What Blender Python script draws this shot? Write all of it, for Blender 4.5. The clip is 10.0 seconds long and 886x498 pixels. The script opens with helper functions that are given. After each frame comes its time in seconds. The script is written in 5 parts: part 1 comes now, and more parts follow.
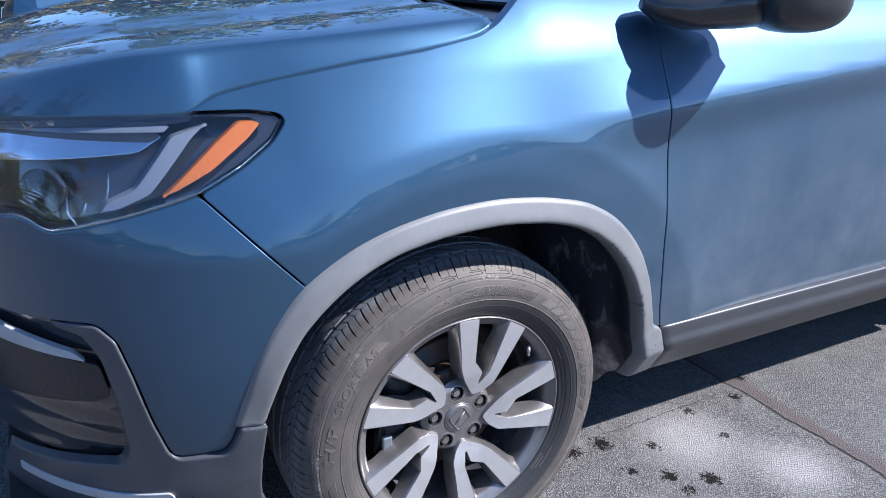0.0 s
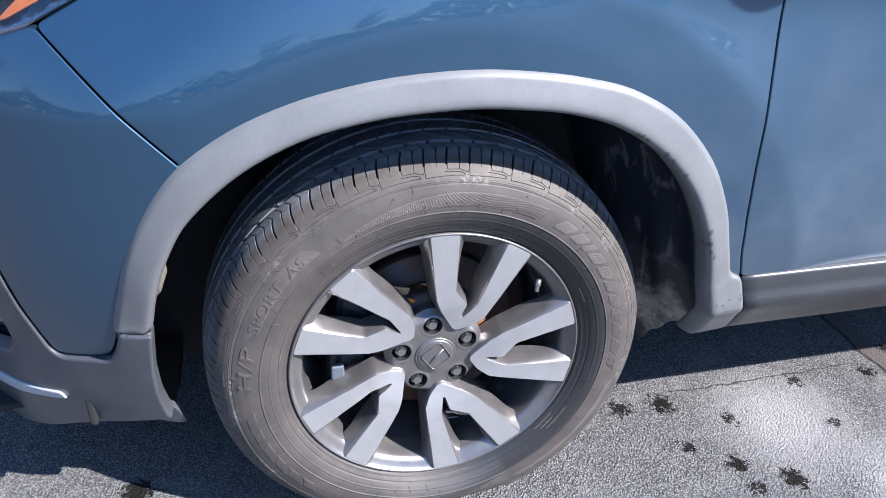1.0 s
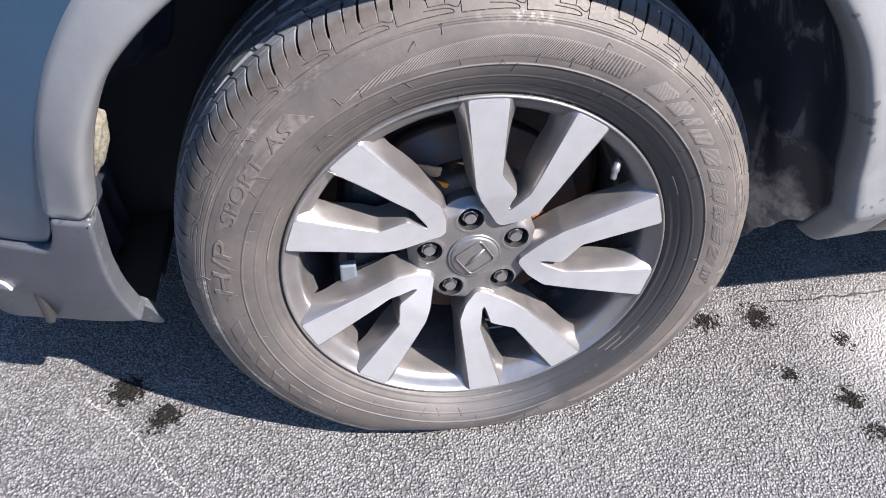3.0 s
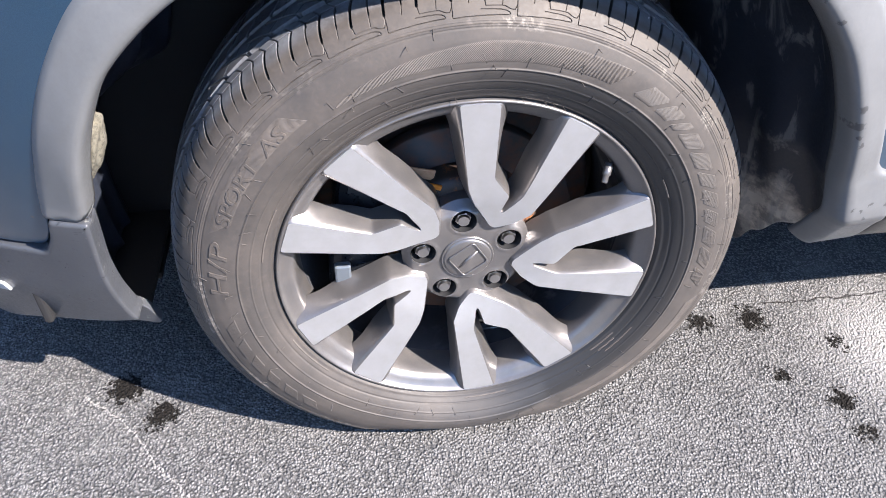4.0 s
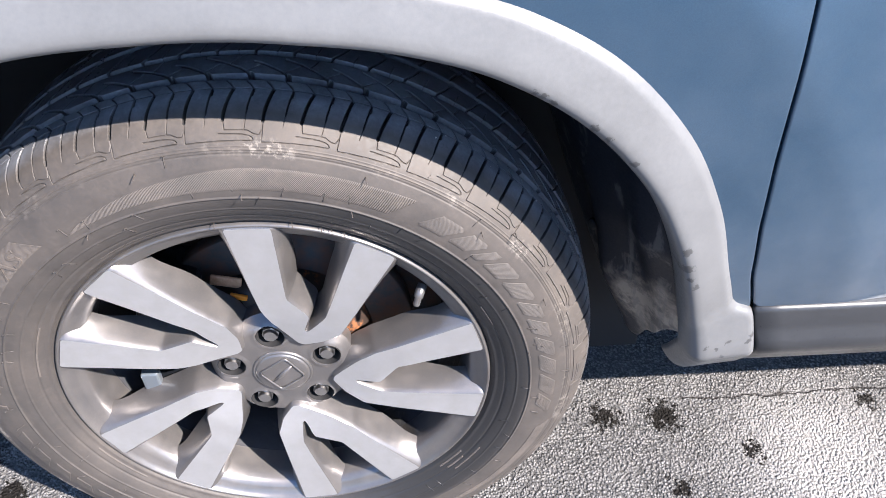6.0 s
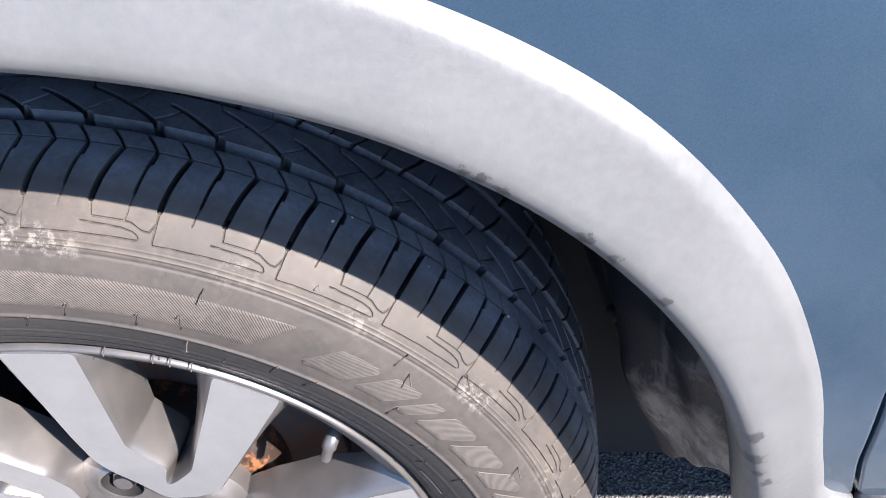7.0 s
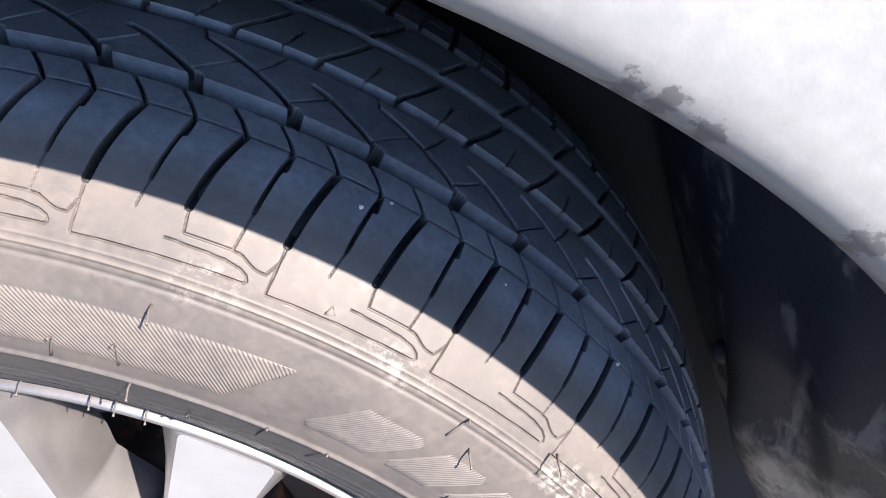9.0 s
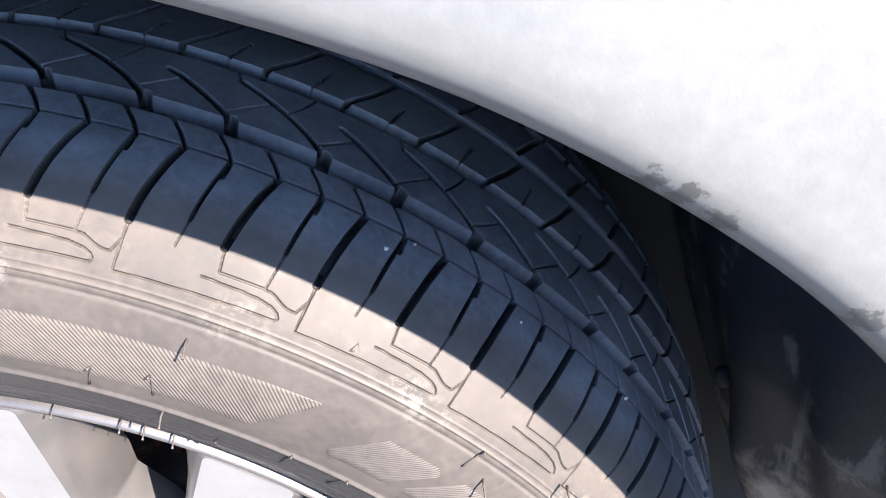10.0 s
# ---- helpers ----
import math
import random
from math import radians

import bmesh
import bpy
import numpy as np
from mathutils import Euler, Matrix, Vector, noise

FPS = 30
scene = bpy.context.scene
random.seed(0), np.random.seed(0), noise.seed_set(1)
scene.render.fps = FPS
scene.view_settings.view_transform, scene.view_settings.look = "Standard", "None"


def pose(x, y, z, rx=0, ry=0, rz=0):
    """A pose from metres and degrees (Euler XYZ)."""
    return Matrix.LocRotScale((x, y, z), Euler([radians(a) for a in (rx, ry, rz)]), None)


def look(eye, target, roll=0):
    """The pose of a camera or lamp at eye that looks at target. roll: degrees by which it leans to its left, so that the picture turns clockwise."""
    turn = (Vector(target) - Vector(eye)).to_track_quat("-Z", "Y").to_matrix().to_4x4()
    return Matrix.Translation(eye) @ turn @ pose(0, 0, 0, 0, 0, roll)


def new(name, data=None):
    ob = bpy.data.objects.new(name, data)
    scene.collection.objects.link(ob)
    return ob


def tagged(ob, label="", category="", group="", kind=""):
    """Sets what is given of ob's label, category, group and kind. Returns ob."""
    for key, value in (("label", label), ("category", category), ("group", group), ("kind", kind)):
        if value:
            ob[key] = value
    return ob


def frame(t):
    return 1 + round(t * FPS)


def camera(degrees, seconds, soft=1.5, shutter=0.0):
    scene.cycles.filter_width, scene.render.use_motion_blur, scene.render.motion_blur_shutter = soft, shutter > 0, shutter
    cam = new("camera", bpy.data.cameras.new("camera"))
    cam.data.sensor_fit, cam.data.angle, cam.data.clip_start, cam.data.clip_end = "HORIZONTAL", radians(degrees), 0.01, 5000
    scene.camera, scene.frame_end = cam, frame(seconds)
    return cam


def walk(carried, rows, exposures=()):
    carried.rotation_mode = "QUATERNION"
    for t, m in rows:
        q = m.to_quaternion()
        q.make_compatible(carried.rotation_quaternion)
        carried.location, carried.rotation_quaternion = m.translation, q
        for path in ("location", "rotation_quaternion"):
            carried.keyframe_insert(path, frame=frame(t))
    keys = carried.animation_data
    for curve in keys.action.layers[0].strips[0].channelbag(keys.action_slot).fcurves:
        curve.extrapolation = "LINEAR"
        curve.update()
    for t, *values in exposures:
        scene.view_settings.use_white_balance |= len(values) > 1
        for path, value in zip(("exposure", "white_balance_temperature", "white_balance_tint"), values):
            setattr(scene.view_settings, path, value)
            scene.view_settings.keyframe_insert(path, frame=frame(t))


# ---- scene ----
cam = camera(61.4, 10.0, soft=0.65)
PATH = [
    (0, (-0.7351, -1.1852, 1.2578), (-0.2720, -0.3688, 0.9130), 1.44),
    (0.5, (-0.4542, -1.0930, 1.2182), (-0.1203, -0.2470, 0.8025), 1.39),
    (1, (-0.2549, -0.9621, 1.1368), (-0.0317, -0.1235, 0.6400), 2.18),
    (1.5, (-0.1762, -0.7933, 1.0403), (0.0065, 0.0052, 0.4667), 2.00),
    (2, (-0.1543, -0.7137, 0.9876), (-0.0035, 0.0549, 0.3658), 1.21),
    (2.5, (-0.1559, -0.7039, 0.9855), (-0.0288, 0.0527, 0.3441), 0.80),
    (4, (-0.1434, -0.7133, 0.9984), (-0.0293, 0.0390, 0.3496), 0.92),
    (4.5, (-0.1314, -0.7117, 1.0048), (-0.0223, 0.0414, 0.3559), 0.59),
    (5, (-0.1000, -0.7102, 1.0085), (-0.0077, 0.0446, 0.3591), 0.02),
    (5.5, (0.0255, -0.6774, 1.0408), (0.0912, 0.0763, 0.3869), -0.39),
    (6, (0.1645, -0.5693, 1.0495), (0.2052, 0.1821, 0.3909), -0.44),
    (6.2, (0.2063, -0.4665, 1.0102), (0.2326, 0.2832, 0.3490), -0.70),
    (7.3, (0.2605, -0.2761, 0.8917), (0.2361, 0.4893, 0.2486), -1.28),
    (7.5, (0.2527, -0.2419, 0.8532), (0.2223, 0.5224, 0.2091), -1.40),
    (8, (0.2459, -0.1823, 0.8214), (0.1946, 0.5854, 0.1826), -1.81),
    (8.5, (0.2400, -0.1815, 0.8260), (0.1755, 0.5890, 0.1918), -1.87),
    (9, (0.2411, -0.1886, 0.8241), (0.1667, 0.5840, 0.1936), -1.55),
    (9.5, (0.2333, -0.1869, 0.8353), (0.1561, 0.5881, 0.2080), -1.10),
    (10, (0.2346, -0.1914, 0.8434), (0.1570, 0.5853, 0.2183), -0.54),
]
EXPOSURES = [(0.0, 1.42, 5550, 14), (0.5, 1.57, 5600, 14), (1.0, 1.68, 5650, 14), (1.5, 1.8, 5800, 14), (2.5, 1.97, 6050, 15), (5.0, 1.97, 6100, 15), (6.2, 1.95, 6100, 15), (7.5, 2.16, 6200, 15), (8.0, 2.36, 6250, 15), (10.0, 2.54, 6250, 15)]
walk(cam, [(t, look(eye, target, roll)) for t, eye, target, roll in PATH], EXPOSURES)

# ---- light: clear sky, low autumn sun from behind the car's left rear quarter ----
SUN = Vector((1.26, -1.0, 1.37)).normalized()
world = bpy.data.worlds.new("sky")
scene.world = world
world.use_nodes = True
wn = world.node_tree.nodes
sky = wn.new("ShaderNodeTexSky")
sky.sky_type, sky.sun_disc = "NISHITA", False
sky.sun_elevation = math.asin(SUN.z)
sky.sun_rotation = math.atan2(SUN.x, SUN.y)
sky.air_density, sky.dust_density, sky.ozone_density = 1.0, 0.2, 4.5
wn["Background"].inputs["Strength"].default_value = 0.096
world.node_tree.links.new(sky.outputs["Color"], wn["Background"].inputs["Color"])
sun_data = bpy.data.lights.new("sun", "SUN")
sun_data.energy, sun_data.angle, sun_data.color = 5.0, radians(0.53), (1.0, 0.90, 0.77)
sun = new("sun", sun_data)
sun.matrix_world = look(SUN * 30, (0, 0, 0))


# ---- materials ----
class Mat:
    """A node material with a few shorthands."""

    def __init__(self, name, color=(0.5, 0.5, 0.5), rough=0.5, metal=0.0, **more):
        self.m = bpy.data.materials.new(name)
        self.m.use_nodes = True
        self.t = self.m.node_tree
        self.b = self.t.nodes["Principled BSDF"]
        self.set("Base Color", (*color, 1))
        self.set("Roughness", rough)
        self.set("Metallic", metal)
        for k, v in more.items():
            self.set(k.replace("_", " "), v)

    def set(self, key, v):
        if isinstance(v, bpy.types.NodeSocket):
            self.t.links.new(v, self.b.inputs[key])
        else:
            self.b.inputs[key].default_value = v
        return self

    def node(self, kind, out=0, values=None, **ins):
        n = self.t.nodes.new("ShaderNode" + kind)
        for k, v in (values or {}).items():
            if k == "operation":
                n.operation = v
            elif k == "use_clamp":
                n.use_clamp = v
            elif k == "clamp":
                n.clamp = v
            elif k == "feature":
                n.feature = v
            elif k == "attribute_name":
                n.attribute_name = v
        for k, v in ins.items():
            s = n.inputs[int(k[1:])] if k[0] == "i" and k[1:].isdigit() else n.inputs[k.replace("_", " ")]
            if isinstance(v, bpy.types.NodeSocket):
                self.t.links.new(v, s)
            else:
                s.default_value = v
        return n.outputs[out]

    def coord(self, scale=1.0):
        c = self.node("NewGeometry")
        if scale == 1.0:
            return c
        return self.node("Mapping", Vector=c, Scale=scale if isinstance(scale, tuple) else (scale,) * 3)

    def noise(self, scale, detail=3.0, rough=0.55, at=None, distort=0.0):
        return self.node("TexNoise", 0, Vector=at or self.coord(), Scale=scale, Detail=detail, Roughness=rough, Distortion=distort)

    def cells(self, scale, at=None, out="Distance", feature="F1"):
        return self.node("TexVoronoi", out, {"feature": feature}, Vector=at or self.coord(), Scale=scale)

    def math(self, op, a, b=0.0, c=0.0, clamp=False):
        return self.node("Math", 0, {"operation": op, "use_clamp": clamp}, i0=a, i1=b, i2=c)

    def span(self, v, a, b, lo=0.0, hi=1.0):
        return self.node("MapRange", 0, {"clamp": True}, Value=v, From_Min=a, From_Max=b, To_Min=lo, To_Max=hi)

    def mix(self, f, a, b):
        a, b = ((*c, 1) if isinstance(c, tuple) and len(c) == 3 else c for c in (a, b))
        n = self.t.nodes.new("ShaderNodeMix")
        n.data_type = "RGBA"
        for s, v in ((n.inputs[0], f), (n.inputs[6], a), (n.inputs[7], b)):
            if isinstance(v, bpy.types.NodeSocket):
                self.t.links.new(v, s)
            else:
                s.default_value = v
        return n.outputs[2]

    def bump(self, h, strength=0.3, distance=0.001, normal=None):
        ins = {"Height": h, "Strength": strength, "Distance": distance}
        if normal:
            ins["Normal"] = normal
        return self.node("Bump", **ins)


def paint_material():
    m = Mat("blue_metallic_paint", (0.05, 0.1, 0.155), 0.36, 0.75, Coat_Weight=1.0, Coat_Roughness=0.02)
    flake = m.node("TexVoronoi", "Color", Vector=m.coord(), Scale=1600.0)
    soft = m.noise(3.0, 2)
    # a thin film of road dust, thicker low down in splashes, and dried specks
    sep = m.node("SeparateXYZ", 0, Vector=m.coord()).node
    film = m.math("MULTIPLY", m.span(m.noise(7.0, 5, 0.65), 0.3, 0.75, 0.07, 0.2), m.span(sep.outputs[2], 0.6, 1.0, 1.0, 0.2))
    pick = m.node("SeparateColor", 0, Color=m.node("TexVoronoi", "Color", Vector=m.coord(), Scale=34.0))
    speck = m.math("MULTIPLY", m.span(m.cells(34.0), 0.05, 0.09, 1.0, 0.0), m.span(pick, 0.90, 0.91))
    speck = m.math("MULTIPLY", speck, m.span(sep.outputs[2], 0.70, 0.85, 0.8, 0.0))
    film = m.math("MULTIPLY", film, m.span(sep.outputs[0], -0.35, 0.6, 0.2, 1.35))
    colour = m.mix(m.span(flake, 0.2, 0.9), (0.022, 0.065, 0.122), (0.031, 0.083, 0.148))
    colour = m.mix(film, colour, (0.22, 0.21, 0.20))
    m.set("Base Color", m.mix(speck, colour, (0.05, 0.045, 0.04)))
    m.set("Metallic", m.math("SUBTRACT", 0.75, m.math("MULTIPLY_ADD", speck, 0.75, m.math("MULTIPLY", film, 2.0)), clamp=True))
    dust = m.span(m.noise(60.0, 5, 0.7), 0.62, 0.8, 0.0, 0.10)
    m.set("Roughness", m.math("ADD", m.span(soft, 0.3, 0.7, 0.42, 0.48), dust))
    m.set("Normal", m.bump(m.noise(900.0, 1), 0.02, 0.0003))
    return m.m


def plastic_material(name, dark, light, rough=0.55, grain=900.0, scuffs=False, dirt=0.0, worn_edge=False):
    m = Mat(name, dark, rough)
    blotch = m.noise(14.0, 5, 0.65)
    fine = m.noise(220.0, 4, 0.7)
    f = m.math("ADD", m.span(blotch, 0.3, 0.72, 0.1, 0.6), m.span(fine, 0.3, 0.7, -0.1, 0.15), clamp=True)
    colour = m.mix(f, dark, light)
    if dirt:
        # thrown-up dust, and a thick crust of dried mud low behind the wheel
        colour = m.mix(m.math("MULTIPLY", m.span(m.noise(16.0, 7, 0.7, distort=0.8), 0.45, 0.7), dirt), colour, (0.13, 0.122, 0.116))
        away = m.node("VectorMath", 1, {"operation": "DISTANCE"}, i0=m.coord(), i1=(0.500, 0.150, 0.285))
        away = m.math("MULTIPLY_ADD", m.noise(24.0, 4, 0.6), 0.13, away)
        crust = m.span(away, 0.112, 0.150, 1.0, 0.0)
        crust = m.math("MULTIPLY", crust, m.span(m.noise(38.0, 4, 0.6), 0.38, 0.54, 0.3, 1.0))
        colour = m.mix(crust, colour, (0.36, 0.31, 0.26))
        # long rinsed streaks
        rinse = m.noise(26.0, 5, 0.6, at=m.coord((1.0, 1.0, 0.22)), distort=0.6)
        colour = m.mix(m.math("MULTIPLY", m.span(rinse, 0.56, 0.63, 0.0, 0.6), m.span(m.node("SeparateXYZ", 0, Vector=m.coord()), -0.1, 0.2)), colour, (0.185, 0.178, 0.172))
    if worn_edge:
        # short dark scratches, and chips rubbed pale along the rear edge
        along = m.noise(75.0, 5, 0.6, at=m.coord((0.4, 0.4, 1.0)), distort=1.2)
        colour = m.mix(m.span(along, 0.655, 0.69, 0.0, 0.8), colour, (0.012, 0.012, 0.014))
        edge = m.span(m.node("SeparateXYZ", 0, Vector=m.coord()), -0.4445, -0.4405)
        colour = m.mix(m.math("MULTIPLY", edge, m.span(m.noise(85.0, 5, 0.7), 0.60, 0.66, 0.0, 0.7)), colour, (0.24, 0.24, 0.23))
    if scuffs:
        # places where the edge was rubbed down to black
        sep = m.node("SeparateXYZ", 0, Vector=m.coord()).node
        worn = None
        for cx, cz, rad in ((0.2620, 0.7640, 0.0040), (0.2695, 0.7598, 0.0040), (0.2780, 0.7541, 0.0042), (0.3130, 0.7305, 0.0040), (0.3266, 0.7190, 0.0032), (0.3506, 0.6945, 0.0042), (0.4187, 0.5904, 0.0055), (0.4249, 0.5657, 0.0068),
                            (0.4309, 0.5505, 0.0040), (0.4393, 0.5386, 0.0038), (0.4773, 0.433, 0.0032), (0.4904, 0.4303, 0.0030), (0.5028, 0.438, 0.0034), (0.5265, 0.436, 0.0036), (0.5290, 0.443, 0.0034), (0.500, 0.416, 0.0026)):
            wx = m.math("MULTIPLY_ADD", m.noise(160.0, 4, 0.7), 0.016, m.math("SUBTRACT", sep.outputs[0], cx + 0.008))
            wz = m.math("MULTIPLY_ADD", m.noise(120.0, 4, 0.7), 0.016, m.math("SUBTRACT", sep.outputs[2], cz + 0.008))
            d = m.math("SQRT", m.math("ADD", m.math("MULTIPLY", wx, wx), m.math("MULTIPLY", wz, wz)))
            one = m.span(d, rad * 0.75, rad, 1.0, 0.0)
            worn = one if worn is None else m.math("MAXIMUM", worn, one)
        colour = m.mix(m.math("MULTIPLY", worn, 0.7), colour, (0.03, 0.03, 0.032))
    m.set("Base Color", colour)
    m.set("Roughness", m.span(fine, 0.3, 0.7, rough - 0.06, rough + 0.1))
    m.set("Normal", m.bump(m.noise(grain, 2), 0.12, 0.0003))
    return m.m


def rubber_material(name, dust, bead=False, worn=False):
    m = Mat(name, (0.035, 0.034, 0.034), 0.7)
    big = m.noise(18.0, 6, 0.65)
    fine = m.noise(260.0, 5, 0.7)
    streak = m.noise(70.0, 3, 0.6, distort=1.5)
    f = m.math("ADD", m.span(big, 0.3, 0.72, 0.28 * dust, 0.68 * dust), m.span(streak, 0.55, 0.8, 0, 0.2 * dust))
    f = m.math("ADD", f, m.span(fine, 0.35, 0.75, -0.1 * dust, 0.16 * dust), clamp=True)
    gloss = m.span(fine, 0.3, 0.7, 0.55, 0.78)
    if bead:
        # a ring near the rim that stayed black and slightly greasy, ragged at its edge
        rel = m.node("VectorMath", 0, {"operation": "MULTIPLY_ADD"}, i0=m.coord(), i1=(1, 0, 1), i2=(-0.0015, 0, -0.3445))
        far = m.node("VectorMath", 1, {"operation": "LENGTH"}, i0=rel)
        far = m.math("MULTIPLY_ADD", m.noise(40.0, 5, 0.7), 0.006, far)
        side = m.span(m.node("SeparateXYZ", 0, Vector=rel), -0.06, 0.10)
        ring = m.math("MULTIPLY", m.span(far, 0.2930, 0.2990, 1.0, 0.0), m.math("MULTIPLY_ADD", side, 0.85, 0.13))
        f = m.math("MULTIPLY", f, m.math("SUBTRACT", 1.0, ring))
        gloss = m.math("MULTIPLY_ADD", ring, -0.22, gloss)
    soil_and_sky_tint = (0.157, 0.131, 0.110, 1)
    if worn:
        # dust where the tread runs, painted paler and bluer for the skylight there
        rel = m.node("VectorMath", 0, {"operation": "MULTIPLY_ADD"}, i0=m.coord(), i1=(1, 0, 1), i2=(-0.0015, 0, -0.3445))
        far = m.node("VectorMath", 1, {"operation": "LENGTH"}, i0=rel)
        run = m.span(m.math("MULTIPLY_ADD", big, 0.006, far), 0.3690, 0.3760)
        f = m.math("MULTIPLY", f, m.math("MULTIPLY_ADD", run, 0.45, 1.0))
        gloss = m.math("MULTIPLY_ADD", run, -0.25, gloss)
        soil_and_sky_tint = m.mix(run, soil_and_sky_tint, (0.240, 0.254, 0.285))
        # narrow cuts are darkened in colour for the shade inside them
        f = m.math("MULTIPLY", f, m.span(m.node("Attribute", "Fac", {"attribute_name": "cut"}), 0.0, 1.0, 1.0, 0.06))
    colour = m.mix(f, (0.022, 0.022, 0.023), soil_and_sky_tint)
    # chalky scrapes along the outer edge of the sidewall
    rel = m.node("VectorMath", 0, {"operation": "MULTIPLY_ADD"}, i0=m.coord(), i1=(1, 0, 1), i2=(-0.0015, 0, -0.3445))
    far = m.node("VectorMath", 1, {"operation": "LENGTH"}, i0=rel)
    band = m.math("MULTIPLY", m.span(far, 0.333, 0.338), m.span(far, 0.346, 0.352, 1.0, 0.0))
    patch = m.math("MULTIPLY", m.span(m.noise(13.0, 3), 0.54, 0.66), m.span(m.noise(130.0, 7, 0.78), 0.5, 0.56))
    colour = m.mix(m.math("MULTIPLY", m.math("MULTIPLY", band, patch), 0.33), colour, (0.42, 0.385, 0.34))
    m.set("Base Color", colour)
    m.set("Roughness", gloss)
    m.set("Normal", m.bump(fine, 0.2, 0.0004))
    return m.m


def asphalt_material():
    m = Mat("asphalt", (0.07, 0.07, 0.07), 0.85)
    at = m.coord()
    xyz = m.node("SeparateXYZ", 0, Vector=at)
    sep = xyz.node
    x, y = sep.outputs[0], sep.outputs[1]
    warp = m.node("VectorMath", 0, {"operation": "MULTIPLY_ADD"}, i0=m.node("TexNoise", 1, Vector=at, Scale=60.0, Detail=4.0), i1=(0.0045, 0.0045, 0.0), i2=at)
    stone = m.node("TexVoronoi", "Distance", Vector=warp, Scale=230.0)
    tone = m.node("TexVoronoi", "Color", Vector=warp, Scale=230.0)
    tone = m.node("SeparateColor", 0, Color=tone)
    small = m.node("TexVoronoi", "Distance", Vector=warp, Scale=470.0)
    big = m.noise(2.2, 5, 0.6)
    mid = m.noise(11.0, 5, 0.65)
    base = m.mix(m.span(tone, 0.1, 1.0), (0.112, 0.1115, 0.111), (0.262, 0.257, 0.252))
    base = m.mix(m.span(stone, 0.37, 0.64, 0.0, 0.9), base, (0.050, 0.050, 0.051))
    base = m.mix(m.span(big, 0.3, 0.7, 0.0, 0.35), base, (0.15, 0.149, 0.148))
    base = m.mix(m.span(mid, 0.5, 0.75, 0.0, 0.35), base, (0.25, 0.247, 0.242))

    def blot(cx, cy, rad, wob, soft):
        wx = m.math("MULTIPLY_ADD", m.noise(58.0, 6, 0.8), wob, m.math("SUBTRACT", x, cx + wob / 2))
        wy = m.math("MULTIPLY_ADD", m.noise(61.0, 6, 0.8, at=m.node("Mapping", Vector=at, Location=(3.1, 1.7, 0))), wob, m.math("SUBTRACT", y, cy + wob / 2))
        d = m.math("SQRT", m.math("ADD", m.math("MULTIPLY", wx, wx), m.math("MULTIPLY", wy, wy)))
        return m.span(d, rad * (1 - soft), rad * (1 + soft), 1.0, 0.0)

    # pale dusty patches
    for cx, cy, rad in ((0.83, 0.07, 0.13), (0.99, -0.16, 0.1)):
        base = m.mix(m.math("MULTIPLY", blot(cx, cy, rad, 0.14, 0.6), 0.42), base, (0.47, 0.462, 0.45))
    # dried drips
    wet = None
    for cx, cy, rad in ((0.478, 0.178, 0.022), (0.577, 0.173, 0.028), (0.705, 0.098, 0.014), (0.567, 0.04, 0.015), (0.645, -0.028, 0.022), (0.738, -0.086, 0.022),
                        (0.649, -0.092, 0.015), (0.93, 0.04, 0.012), (0.94, 0.184, 0.016), (-0.547, 0.153, 0.03), (-0.48, 0.091, 0.026), (1.135, 0.178, 0.02), (1.25, 0.255, 0.02)):
        s = blot(cx, cy, rad, 0.15, 0.10)
        wet = s if wet is None else m.math("MAXIMUM", wet, s)
    base = m.mix(m.math("MULTIPLY", wet, 0.96), base, (0.010, 0.009, 0.008))

    # cracks: wandering lines
    def crack(along, across, a, b, bend, width, start, end):
        wob = m.math("MULTIPLY", m.math("SUBTRACT", m.noise(9.0, 6, 0.7), 0.5), bend)
        line = m.math("SUBTRACT", across, m.math("ADD", m.math("MULTIPLY_ADD", along, b, a), wob))
        near = m.span(m.math("ABSOLUTE", line), width * 0.4, width, 1.0, 0.0)
        gate = m.math("MULTIPLY", m.span(along, start, start + 0.02), m.span(along, end - 0.02, end, 1.0, 0.0))
        return m.math("MULTIPLY", near, gate)

    joint = crack(y, x, 1.176, 0.02, 0.05, 0.008, -1.2, 0.7)
    pale = crack(y, x, -0.475, -0.85, 0.12, 0.0032, -0.4, 0.16)
    thin2 = crack(x, y, 0.2, 0.012, 0.05, 0.0022, 0.6, 1.1)
    lines = m.math("MAXIMUM", joint, thin2)
    band = m.math("MULTIPLY", crack(y, x, 1.207, 0.02, 0.06, 0.040, -1.2, 0.7), m.span(mid, 0.3, 0.55, 0.75, 1.0))
    base = m.mix(band, base, (0.105, 0.090, 0.086))
    base = m.mix(m.math("MULTIPLY", pale, 0.7), base, (0.33, 0.32, 0.305))
    base = m.mix(m.math("MULTIPLY", lines, 0.85), base, (0.035, 0.031, 0.03))
    m.set("Base Color", base)
    m.set("Roughness", m.span(wet, 0.0, 1.0, 0.88, 0.75))
    h = m.math("ADD", m.math("MULTIPLY", stone, -1.0), m.math("MULTIPLY", small, -0.35))
    h = m.math("SUBTRACT", h, m.math("MULTIPLY", lines, 1.2))
    m.set("Normal", m.bump(h, 1.0, 0.0044))
    m.set("Specular IOR Level", m.span(wet, 0.0, 1.0, 0.18, 0.03))
    return m.m


